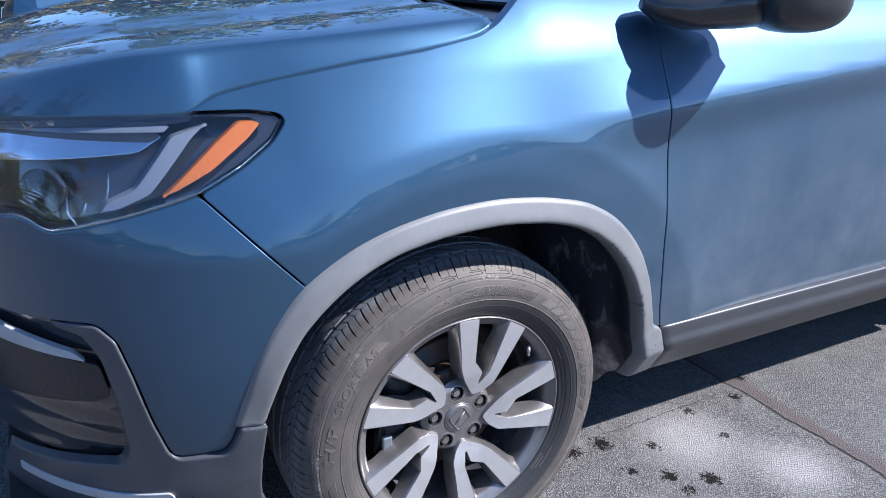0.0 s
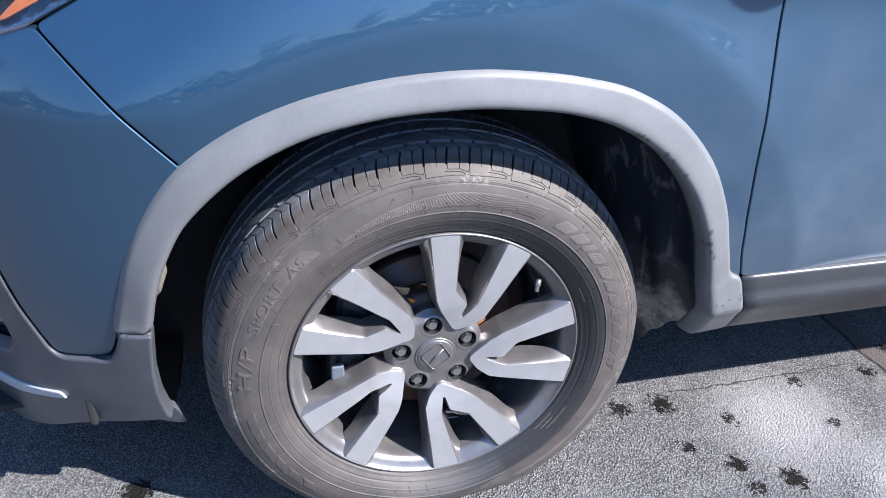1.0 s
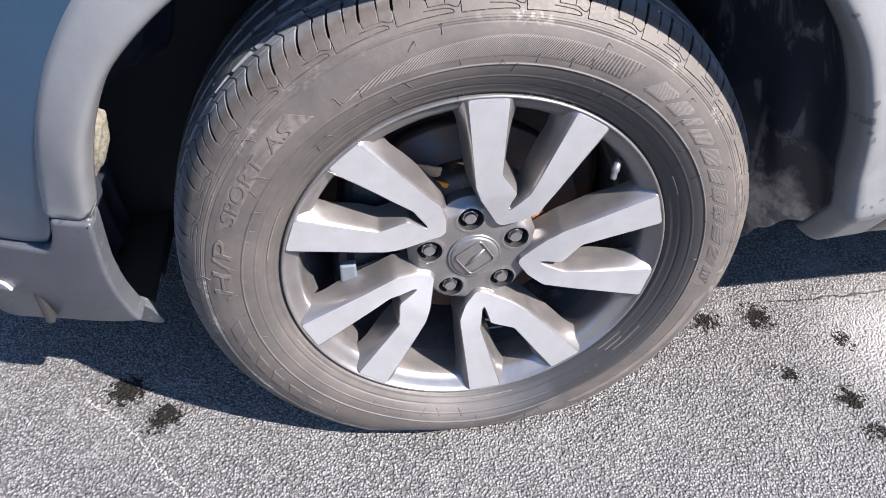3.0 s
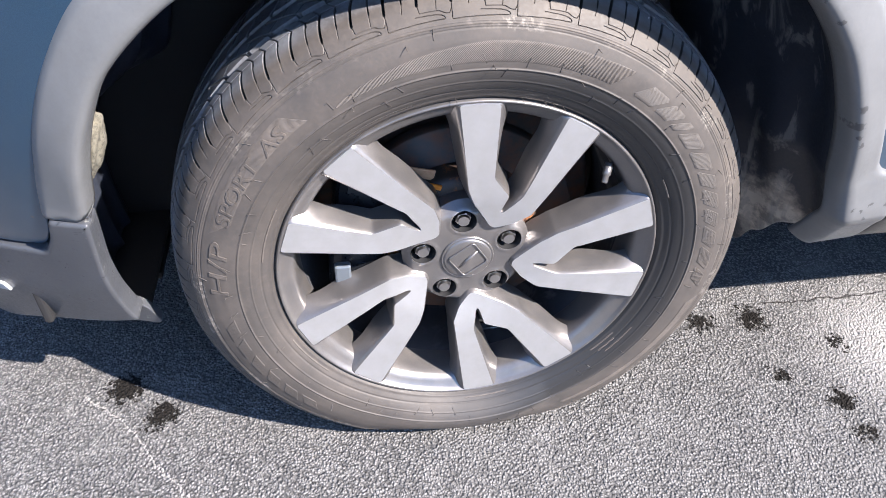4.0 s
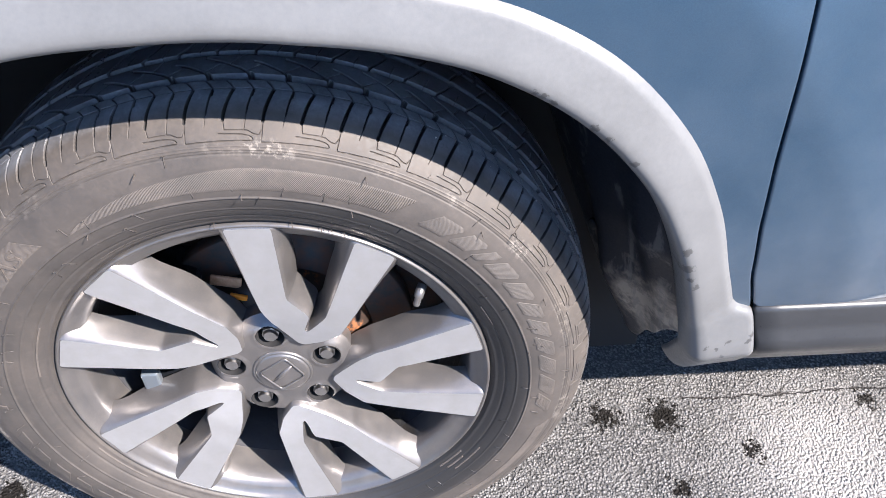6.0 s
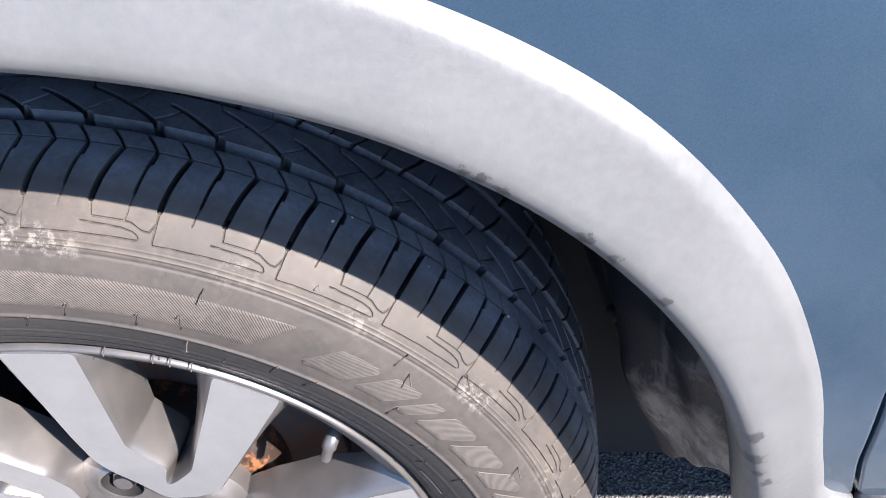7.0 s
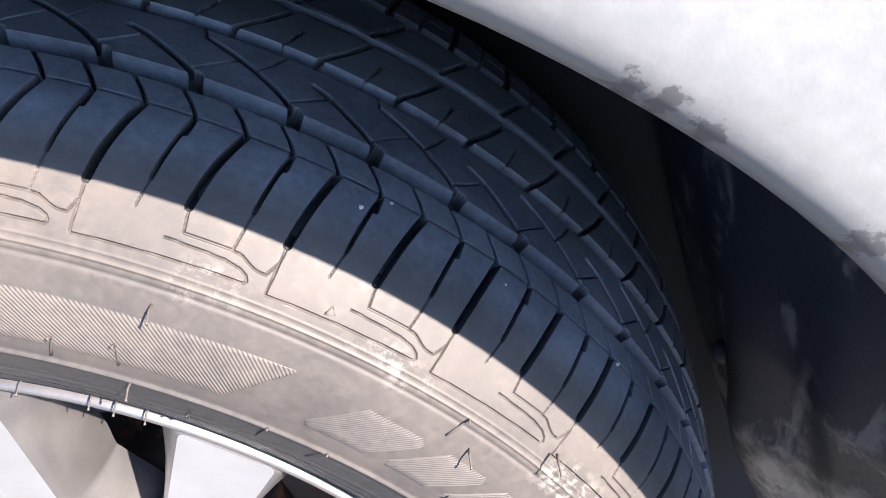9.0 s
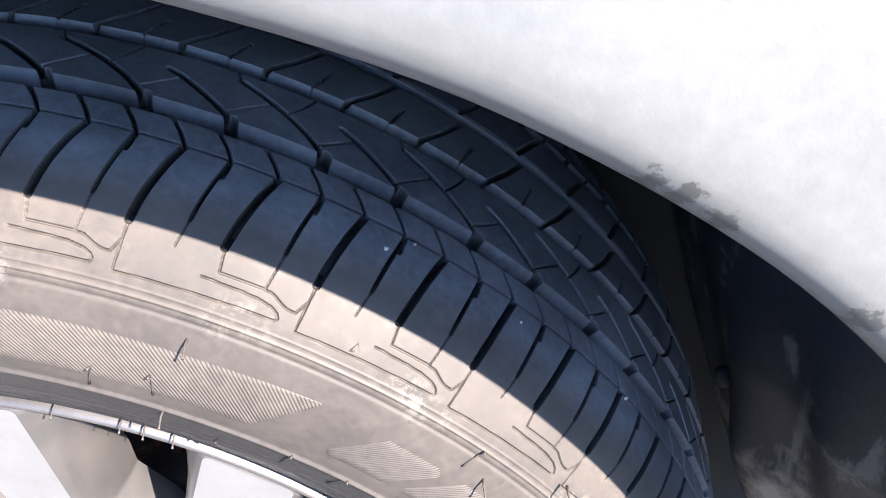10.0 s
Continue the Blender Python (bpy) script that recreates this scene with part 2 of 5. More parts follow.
def machined_material():
    m = Mat("machined_alloy", (0.72, 0.72, 0.74), 0.45, 0.72)
    at = m.coord()
    fine = m.noise(500.0, 3)
    m.set("Roughness", m.span(m.noise(30.0, 4), 0.3, 0.7, 0.42, 0.52))
    m.set("Base Color", m.mix(m.span(m.noise(40.0, 5, 0.7), 0.35, 0.75), (0.475, 0.475, 0.484), (0.430, 0.427, 0.425)))
    m.set("Normal", m.bump(fine, 0.06, 0.0003))
    return m.m


def alloy_paint_material():
    m = Mat("grey_alloy_paint", (0.26, 0.25, 0.245), 0.38, 0.5, Coat_Weight=0.4, Coat_Roughness=0.12)
    dirt = m.span(m.noise(28.0, 6, 0.7), 0.4, 0.85)
    fleck = m.span(m.node("SeparateColor", 0, Color=m.node("TexVoronoi", "Color", Vector=m.coord(), Scale=2600.0)), 0.7, 1.0, 0.0, 0.3)
    m.set("Base Color", m.mix(fleck, m.mix(dirt, (0.165, 0.159, 0.158), (0.205, 0.188, 0.175)), (0.27, 0.255, 0.245)))
    m.set("Metallic", m.span(dirt, 0, 1, 0.70, 0.55))
    m.set("Roughness", m.span(dirt, 0, 1, 0.34, 0.43))
    m.set("Normal", m.bump(m.noise(700.0, 3), 0.04, 0.0003))
    return m.m


def rust_material(name, a, b, lo, hi, metal):
    m = Mat(name, a, 0.6, metal)
    f = m.span(m.noise(38.0, 6, 0.7), lo, hi)
    m.set("Base Color", m.mix(f, a, b))
    m.set("Roughness", m.span(f, 0, 1, 0.5, 0.8))
    return m.m


PAINT = paint_material()
TRIM = plastic_material("faded_grey_plastic", (0.102, 0.105, 0.108), (0.155, 0.159, 0.162), 0.41, scuffs=True)
CLAD = plastic_material("dark_grey_plastic", (0.047, 0.051, 0.059), (0.078, 0.082, 0.090), 0.33, worn_edge=True)
SILL = plastic_material("sill_plastic", (0.022, 0.024, 0.028), (0.040, 0.042, 0.045), 0.33)
BLACK = plastic_material("black_plastic", (0.008, 0.010, 0.014), (0.016, 0.018, 0.022), 0.30)
LINER = plastic_material("liner_plastic", (0.011, 0.0145, 0.024), (0.020, 0.025, 0.038), 0.52, 400.0, dirt=0.05)
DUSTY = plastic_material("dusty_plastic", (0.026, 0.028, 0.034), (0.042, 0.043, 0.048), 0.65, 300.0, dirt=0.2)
# worn: running face tinted for skylight, narrow cuts darkened for shade
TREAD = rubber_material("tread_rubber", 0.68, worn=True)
SIDEWALL = rubber_material("sidewall_rubber", 0.55, True)
RAISED = rubber_material("raised_rubber", 0.75)
ASPHALT = asphalt_material()
MACHINED = machined_material()
ALLOY = alloy_paint_material()
IRON = rust_material("brake_iron", (0.052, 0.046, 0.044), (0.15, 0.070, 0.042), 0.42, 0.7, 0.2)
CHROME = Mat("chrome", (0.82, 0.82, 0.84), 0.08, 1.0).m
STEEL = Mat("nut_steel", (0.55, 0.54, 0.54), 0.28, 1.0).m
GRIT = Mat("pale_grit", (0.5, 0.47, 0.44), 0.8).m
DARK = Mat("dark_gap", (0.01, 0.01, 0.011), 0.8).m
SILVER = plastic_material("satin_silver_plastic", (0.32, 0.33, 0.34), (0.42, 0.42, 0.43), 0.35)
_amber = Mat("amber_lens", (0.42, 0.10, 0.006), 0.3, 0.0, Coat_Weight=1.0, Coat_Roughness=0.05)
_amber.set("Base Color", _amber.mix(_amber.span(_amber.cells(260.0), 0.1, 0.6), (0.50, 0.150, 0.008), (0.36, 0.090, 0.006)))
AMBER = _amber.m
ORANGE = Mat("orange_label", (0.75, 0.24, 0.02), 0.6).m
TAN = rust_material("tan_rust", (0.62, 0.36, 0.20), (0.42, 0.19, 0.08), 0.45, 0.65, 0.0)
SMOKED = Mat("lamp_housing", (0.02, 0.022, 0.026), 0.25, 0.2, Coat_Weight=1.0, Coat_Roughness=0.04).m
FROST = Mat("frosted_guide", (0.17, 0.19, 0.225), 0.3, 0.3).m
GLASS = Mat("window_glass", (0.012, 0.014, 0.016), 0.03, 0.0, Coat_Weight=1.0).m
_foam = Mat("dirty_foam", (0.4, 0.37, 0.28), 0.9)
_foam.set("Base Color", _foam.mix(_foam.span(_foam.noise(190.0, 5, 0.75), 0.36, 0.52), (0.05, 0.047, 0.037), (0.135, 0.125, 0.095)))
_foam.set("Normal", _foam.bump(_foam.noise(240.0, 4, 0.7), 0.8, 0.002))
FOAM = _foam.m
GALV = Mat("zinc_bracket", (0.24, 0.27, 0.30), 0.4, 0.7).m


def lamp_glass():
    """Thin clear plastic: lets light straight through, with a gloss that grows at a slant."""
    m = Mat("clear_lamp_lens", (1, 1, 1), 0.0)
    t = m.t
    clear, gloss, mix = t.nodes.new("ShaderNodeBsdfTransparent"), t.nodes.new("ShaderNodeBsdfGlossy"), t.nodes.new("ShaderNodeMixShader")
    clear.inputs["Color"].default_value = (0.93, 0.95, 0.97, 1)
    gloss.inputs["Roughness"].default_value = 0.0
    slant = m.node("LayerWeight", "Facing", Blend=0.5)
    t.links.new(m.math("MULTIPLY_ADD", m.math("POWER", slant, 5.0), 0.9, 0.045), mix.inputs[0])
    t.links.new(clear.outputs[0], mix.inputs[1])
    t.links.new(gloss.outputs[0], mix.inputs[2])
    t.links.new(mix.outputs[0], t.nodes["Material Output"].inputs["Surface"])
    return m.m


LENS = lamp_glass()
MIRROR_SHELL = Mat("gloss_black_shell", (0.02, 0.021, 0.024), 0.3, 0.0, Coat_Weight=0.5, Coat_Roughness=0.1).m


def leaf_material(name, a, b):
    m = Mat(name, a, 0.6)
    tone = m.node("NewGeometry", "Random Per Island")
    m.set("Base Color", m.mix(tone, a, b))
    return m.m


def bark_material():
    m = Mat("bark", (0.1, 0.075, 0.055), 0.9)
    n = m.noise(8.0, 5, 0.7, at=m.coord((1.0, 1.0, 0.25)))
    m.set("Base Color", m.mix(n, (0.06, 0.045, 0.035), (0.17, 0.135, 0.105)))
    m.set("Normal", m.bump(n, 0.6, 0.02))
    return m.m


LEAVES = [leaf_material("green_leaves", (0.04, 0.075, 0.02), (0.09, 0.12, 0.03)), leaf_material("yellow_leaves", (0.2, 0.13, 0.03), (0.1, 0.11, 0.03)), leaf_material("rust_leaves", (0.22, 0.085, 0.03), (0.13, 0.08, 0.03))]
BARK = bark_material()
WOODS = leaf_material("autumn_woods", (0.035, 0.055, 0.018), (0.16, 0.10, 0.03))
RUST = rust_material("rusty_hat", (0.03, 0.02, 0.016), (0.22, 0.085, 0.03), 0.54, 0.62, 0.1)


# ---- mesh helpers ----
def mesh_of(name, verts, faces, smooth=True, normals=None):
    me = bpy.data.meshes.new(name)
    me.from_pydata([tuple(map(float, v)) for v in verts], [], [tuple(map(int, f)) for f in faces])
    me.validate()
    if smooth:
        me.shade_smooth()
    if normals is not None:
        me.normals_split_custom_set_from_vertices([tuple(map(float, n)) for n in normals])
    return me


def part(name, me, material, parent=None, label="", m=None):
    """One mesh object under a thing or a part. Takes mesh data or a bmesh."""
    if isinstance(me, bmesh.types.BMesh):
        bm, me = me, bpy.data.meshes.new(name)
        bm.to_mesh(me)
        bm.free()
    if not me.materials:
        me.materials.append(material)
    ob = new(name, me)
    if parent:
        ob.parent = parent
    if m:
        ob.matrix_basis = m
    return tagged(ob, label)


def thing(name, label, category, at=(0, 0, 0), group=""):
    ob = new(name)
    ob.empty_display_size = 0.1
    ob.location = at
    return tagged(ob, label, category, group)


def grid_faces(nu, nv, wrap_u=False, off=0):
    out = []
    for i in range(nu if wrap_u else nu - 1):
        for j in range(nv - 1):
            a, b = off + i * nv + j, off + ((i + 1) % nu) * nv + j
            out.append((a, b, b + 1, a + 1))
    return out


def grid_mesh(name, p, wrap_u=False, flip=False, smooth=True, sharp=0):
    nu, nv = p.shape[:2]
    faces = grid_faces(nu, nv, wrap_u)
    if flip:
        faces = [f[::-1] for f in faces]
    me = mesh_of(name, p.reshape(-1, 3), faces, smooth)
    if sharp:
        me.set_sharp_from_angle(angle=radians(sharp))
    return me


def revolve(name, profile, steps=96, centre=(0, 0, 0), flip=False):
    """Turns a profile of (y, radius) round the y axis."""
    a = np.linspace(0, 2 * math.pi, steps, endpoint=False)
    pr = np.array(profile)
    p = np.stack([np.cos(a)[:, None] * pr[:, 1], np.ones(steps)[:, None] * pr[:, 0], np.sin(a)[:, None] * pr[:, 1]], -1)
    return grid_mesh(name, p + np.array(centre), True, flip)


def box_bm(size, at=(0, 0, 0), bevel=0.0, turn=None):
    bm = bmesh.new()
    bmesh.ops.create_cube(bm, size=1)
    bmesh.ops.scale(bm, vec=size, verts=bm.verts)
    if bevel:
        bmesh.ops.bevel(bm, geom=bm.edges[:], offset=bevel, segments=2, affect="EDGES", profile=0.5)
    if turn:
        bmesh.ops.transform(bm, matrix=turn, verts=bm.verts)
    bmesh.ops.translate(bm, vec=at, verts=bm.verts)
    return bm


def rod_mesh(name, pts, rad, sides=10, taper=None, squash=1.0):
    """A round bar along points, with closed ends."""
    pts = [Vector(p) for p in pts]
    verts, faces = [], []
    for i, p in enumerate(pts):
        d = (pts[min(i + 1, len(pts) - 1)] - pts[max(i - 1, 0)]).normalized()
        q = d.to_track_quat("Z", "Y")
        r = rad if taper is None else taper[i]
        for k in range(sides):
            a = 2 * math.pi * k / sides
            verts.append(p + q @ Vector((math.cos(a) * r, math.sin(a) * r * squash, 0)))
    for i in range(len(pts) - 1):
        for k in range(sides):
            a, b = i * sides + k, i * sides + (k + 1) % sides
            faces.append((a, b, b + sides, a + sides))
    faces += [tuple(range(sides))[::-1], tuple(range(len(verts) - sides, len(verts)))]
    return mesh_of(name, verts, faces)


def smooth_step(a, b, x):
    t = np.clip((np.asarray(x, float) - a) / (b - a), 0, 1)
    return t * t * (3 - 2 * t)


def spline(knots, x):
    """A smooth curve through (x, value) knots that does not overshoot."""
    kx, kv = np.array(knots, float).T
    d = np.diff(kv) / np.diff(kx)
    s = np.r_[d[0], np.where(d[:-1] * d[1:] > 0, 2 * d[:-1] * d[1:] / np.where(d[:-1] + d[1:] == 0, 1, d[:-1] + d[1:]), 0), d[-1]]
    i = np.clip(np.searchsorted(kx, x) - 1, 0, len(kx) - 2)
    h = kx[i + 1] - kx[i]
    t = (np.asarray(x, float) - kx[i]) / h
    t = np.clip(t, 0, 1)
    return (2 * t**3 - 3 * t**2 + 1) * kv[i] + (t**3 - 2 * t**2 + t) * h * s[i] + (-2 * t**3 + 3 * t**2) * kv[i + 1] + (t**3 - t**2) * h * s[i + 1]


def rounded(outline, step=0.01, corner=0.008):
    """A closed outline with its corners rounded, sampled evenly."""
    out = []
    n = len(outline)
    pts = [Vector(p) for p in outline]
    for i in range(n):
        a, b, c = pts[i - 1], pts[i], pts[(i + 1) % n]
        ra = min(corner, (a - b).length * 0.45)
        rc = min(corner, (c - b).length * 0.45)
        p, q = b + (a - b).normalized() * ra, b + (c - b).normalized() * rc
        out += [p.lerp(b, t).lerp(b.lerp(q, t), t) for t in (0, 0.25, 0.5, 0.75, 1)]
    dense = []
    for i in range(len(out)):
        a, b = out[i], out[(i + 1) % len(out)]
        k = max(1, int((b - a).length / step))
        dense += [a.lerp(b, t / k) for t in range(k)]
    keep = [dense[0]]
    for p in dense[1:]:
        if (p - keep[-1]).length > min(step, corner) * 0.12 and (p - dense[0]).length > 1e-5:
            keep.append(p)
    return np.array([tuple(p) for p in keep])


def inset(ring, d):
    """A closed ring moved inward by d."""
    area = 0.5 * np.sum(ring[:, 0] * np.roll(ring[:, 1], -1) - np.roll(ring[:, 0], -1) * ring[:, 1])
    t = np.roll(ring, -1, 0) - np.roll(ring, 1, 0)
    n = np.stack([-t[:, 1], t[:, 0]], -1) / np.maximum(np.linalg.norm(t, axis=1), 1e-9)[:, None]
    return ring + n * (d if area > 0 else -d)


def inside(points, ring):
    x, y = points[:, 0], points[:, 1]
    hit = np.zeros(len(points), bool)
    for (x1, y1), (x2, y2) in zip(ring, np.roll(ring, -1, 0)):
        if y1 == y2:
            continue
        hit ^= ((y1 > y) != (y2 > y)) & (x < (x2 - x1) * (y - y1) / (y2 - y1) + x1)
    return hit


def fill(ring, grid, margin=0.5, holes=()):
    """Points and triangles that fill a closed ring, with an even net of points inside it."""
    from mathutils.geometry import delaunay_2d_cdt

    lo, hi = ring.min(0), ring.max(0)
    gx, gy = np.meshgrid(np.arange(lo[0], hi[0], grid), np.arange(lo[1], hi[1], grid * 0.87), indexing="ij")
    gx = gx + (np.arange(gx.shape[1]) % 2)[None] * grid / 2
    net = np.stack([gx.ravel(), gy.ravel()], -1)
    net = net[inside(net, ring)]
    far = np.full(len(net), 9.0)
    rings = [ring, *holes]
    for some in rings:
        for k in range(0, len(some)):
            far = np.minimum(far, np.hypot(*(net - some[k]).T))
    net = net[far > grid * margin]
    for hole in holes:
        net = net[~inside(net, hole)]
    pts, edges = [], []
    for some in rings:
        o = len(pts)
        pts += [tuple(p) for p in some]
        edges += [(o + i, o + (i + 1) % len(some)) for i in range(len(some))]
    pts += [tuple(p) for p in net]
    v, _, f, *_ = delaunay_2d_cdt([Vector(p) for p in pts], edges, [], 0, 1e-7)
    v = np.array([tuple(p) for p in v])
    f = np.array([t for t in f if len(t) == 3])
    mid = v[f].mean(1)
    ok = inside(mid, ring)
    for hole in holes:
        ok &= ~inside(mid, hole)
    return v, f[ok], len(ring)


def index_of(v, ring):
    """Which of the points v each point of a ring is."""
    return [int(np.argmin(np.hypot(*(v - p).T))) for p in ring]


def panel(name, outline, surface, material, parent, label="", gap=0.0014, corner=0.012, grid=0.014, depth=0.02, lift=0.0, edge=0.0022, step=0.01):
    """A pressed panel on a surface y(x, z): rounded edge, turned-in rim, true normals."""
    ring = inset(rounded(outline, step, corner), gap)
    inner = inset(ring, edge)
    v, f, _ = fill(inner, grid)
    e = 1e-3

    def normal(x, z):
        gx, gz = (surface(x + e, z) - surface(x - e, z)) / (2 * e), (surface(x, z + e) - surface(x, z - e)) / (2 * e)
        return Vector((gx, -1, gz)).normalized()

    verts = [(x, surface(x, z) - lift, z) for x, z in v]
    norms = [normal(x, z) for x, z in v]
    tri = []
    for a, b, c in f:
        cross = (v[b][0] - v[a][0]) * (v[c][1] - v[a][1]) - (v[b][1] - v[a][1]) * (v[c][0] - v[a][0])
        tri.append((a, b, c) if cross > 0 else (a, c, b))
    # match the ring's own points
    base = index_of(v, inner)
    n = len(ring)
    rows = [base]
    for k, (fx, fy) in enumerate(((0.7, 0.3), (1.0, 1.0))):
        o = len(verts)
        for i in range(n):
            x, z = inner[i] * (1 - fx) + ring[i] * fx
            verts.append((x, surface(x, z) - lift + fy * edge, z))
            out = ring[i] - inner[i]
            out = Vector((out[0], 0, out[1])).normalized()
            norms.append((normal(x, z) * (1 - fy * 0.9) + out * (0.2 + fy)).normalized())
        rows.append(list(range(o, o + n)))
    o = len(verts)
    for i in range(n):
        x, z = ring[i]
        verts.append((x, surface(x, z) - lift + edge + depth, z))
        out = ring[i] - inner[i]
        norms.append(Vector((out[0], 0, out[1])).normalized())
    rows.append(list(range(o, o + n)))
    area = np.sum(ring[:, 0] * np.roll(ring[:, 1], -1) - np.roll(ring[:, 0], -1) * ring[:, 1])
    for a, b in zip(rows, rows[1:]):
        for i in range(n):
            j = (i + 1) % n
            q = (a[i], b[i], b[j], a[j]) if area > 0 else (a[i], a[j], b[j], b[i])
            if len(set(q)) > 2:
                tri.append(tuple(dict.fromkeys(q)))
    return part(name, mesh_of(name, verts, tri, True, norms), material, parent, label)


# ---- ground ----
def ground_mesh():
    def axis(lo, hi, fine, far):
        k = np.arange(lo, hi + 1e-6, fine)
        steps = [0.03, 0.1, 0.4, 1.5, 6, 25, 90, far]
        return np.r_[[lo - s for s in steps[::-1]], k, [hi + s for s in steps]]

    gx, gy = axis(-1.1, 1.6, 0.009, 400), axis(-0.75, 0.55, 0.009, 400)
    x, y = np.meshgrid(gx, gy, indexing="ij")
    rng = np.random.default_rng(4)
    z = -np.abs(rng.normal(0, 0.0006, x.shape))
    far = (np.abs(x - 0.25) > 1.36) | (np.abs(y + 0.1) > 0.66)
    z[far] = 0
    return grid_mesh("ground", np.stack([x, y, z], -1))


tagged(part("ground", ground_mesh(), ASPHALT), "worn grey asphalt with dark drips and cracks", "asphalt", kind="structure")


# ---- car body ----
def body_y(x, z):
    """The car's side: how far in the painted skin lies at a place along and up the car."""
    def sm(a, b, v):
        t = min(1, max(0, (v - a) / (b - a)))
        return t * t * (3 - 2 * t)

    def soft(v, w=0.012):
        return v if v > w else (0.0 if v < -w else (v + w) ** 2 / (4 * w))

    r = math.hypot(x, z - 0.345)
    u = min(0.9995, max(0, (-0.27 - x) / 0.70))
    y = 0.95 - 0.978 * (1 - u**2.3) ** (1 / 2.3)
    w = 1 - sm(-0.45, 0.45, x)
    a, b = z - 0.80, r - 0.555
    rise = 0.5 * (a + b - math.sqrt((a - b) ** 2 + 0.0009))
    y += (0.09 + 0.74 * w) * max(0, rise) ** 1.5
    y += 0.09 * max(0, 0.70 - z) ** 2 / 0.3
    zc = 0.985 + 0.085 * (min(x, 1.3) - 0.265)
    k = sm(0.12, 0.45, x)
    y -= k * 0.014 * (math.exp(-(((z - zc) / 0.055) ** 2)) if z < zc else 1.0)
    y += 0.40 * soft(z - zc - 0.01) * (0.18 + 0.82 * k) + 2.0 * max(0, z - 1.09 - 0.03 * k) ** 2
    y -= 0.0235 * math.exp(-soft(r - 0.640, 0.014) / 0.13) * sm(0.25, 0.6, z)
    return y


HUB = Vector((0.0015, 0.0, 0.3445))
OUTER = [(-6, 0.5750), (1, 0.5530), (5, 0.5440), (9, 0.5385), (12.9, 0.5365), (14.0, 0.5330), (15.4, 0.521), (17, 0.516), (22, 0.5145), (33, 0.527), (43, 0.540), (53, 0.545), (62, 0.540), (72, 0.526), (82, 0.517), (93, 0.514), (104, 0.518), (114, 0.527), (124, 0.537), (132, 0.541), (140, 0.5335), (148, 0.5235), (156, 0.512), (166, 0.504)]
INNER = [(-6, 0.4830), (1, 0.4745), (10, 0.4670), (20, 0.4690), (31, 0.4775), (41, 0.4875), (52, 0.4915), (61, 0.4885), (70, 0.480), (81, 0.4695), (93, 0.4665), (105, 0.473), (117, 0.484), (129, 0.4895), (137, 0.489), (146, 0.479), (155, 0.4665), (162, 0.459), (166, 0.456)]


def arch(knots, degrees, grow=0.0):
    r = float(spline(knots, degrees)) + grow
    return HUB.x + r * math.cos(radians(degrees)), HUB.z + r * math.sin(radians(degrees))


def arch_points(a, b, step=3, grow=-0.012):
    n = max(2, int(abs(b - a) / step))
    return [arch(OUTER, a + (b - a) * i / n, grow) for i in range(n + 1)]


car = thing("suv", "blue metallic sport utility vehicle parked on asphalt", "car")
SEAM_REAR = [(0.526, 0.472), (0.506, 0.53), (0.492, 0.60), (0.483, 0.68), (0.477, 0.79), (0.469, 0.944), (0.460, 1.012), (0.462, 1.085), (0.466, 1.162), (0.47, 1.235)]
LAMP_BACK = [(-0.502, 1.034), (-0.405, 1.036), (-0.360, 1.031), (-0.352, 1.020), (-0.379, 0.988), (-0.432, 0.951), (-0.506, 0.911)]
LAMP_LOW = [(-0.593, 0.881), (-0.677, 0.854), (-0.731, 0.838), (-0.764, 0.857), (-0.86, 0.845)]
HOOD_SEAM = [(0.15, 1.235), (0.104, 1.200), (0.070, 1.175), (0.026, 1.154), (-0.092, 1.129), (-0.219, 1.1095), (-0.355, 1.0835), (-0.449, 1.061), (-0.484, 1.044)]
CLAD_TOP = [(-0.480, 0.4845), (-0.491, 0.448), (-0.505, 0.424), (-0.580, 0.412), (-0.594, 0.425), (-0.616, 0.498), (-0.638, 0.593), (-0.656, 0.657), (-0.682, 0.683), (-0.827, 0.668), (-0.93, 0.665)]

panel("front_fender", [*LAMP_BACK[::-1], *HOOD_SEAM[::-1], *SEAM_REAR[::-1], *arch_points(14, 131.5)], body_y, PAINT, car)
panel("front_door", [*SEAM_REAR, (1.50, 1.24), (1.53, 1.0), (1.56, 0.470)], body_y, PAINT, car, grid=0.02)
panel("front_bumper", [*arch_points(131.5, 164), *CLAD_TOP, (-0.945, 0.75), (-0.93, 0.835), *LAMP_LOW[::-1], (-0.506, 0.911)], body_y, PAINT, car, "blue painted bumper corner", grid=0.012)


# section of the sill moulding, which the foot of the wheel arch moulding carries on
SILL_SECTION = [(0.02, 0.4705), (-0.0265, 0.4702), (-0.0283, 0.4692), (-0.0290, 0.4665), (-0.0295, 0.447), (-0.0315, 0.437), (-0.0355, 0.429), (-0.0372, 0.422), (-0.0362, 0.415), (-0.031, 0.405), (-0.019, 0.390), (-0.005, 0.370), (0.009, 0.350), (0.023, 0.332), (0.033, 0.322), (0.045, 0.318), (0.10, 0.314)]


def sill_y(z):
    y, zz = np.array(SILL_SECTION[3:-2]).T
    return float(np.interp(z, zz[::-1], y[::-1]))


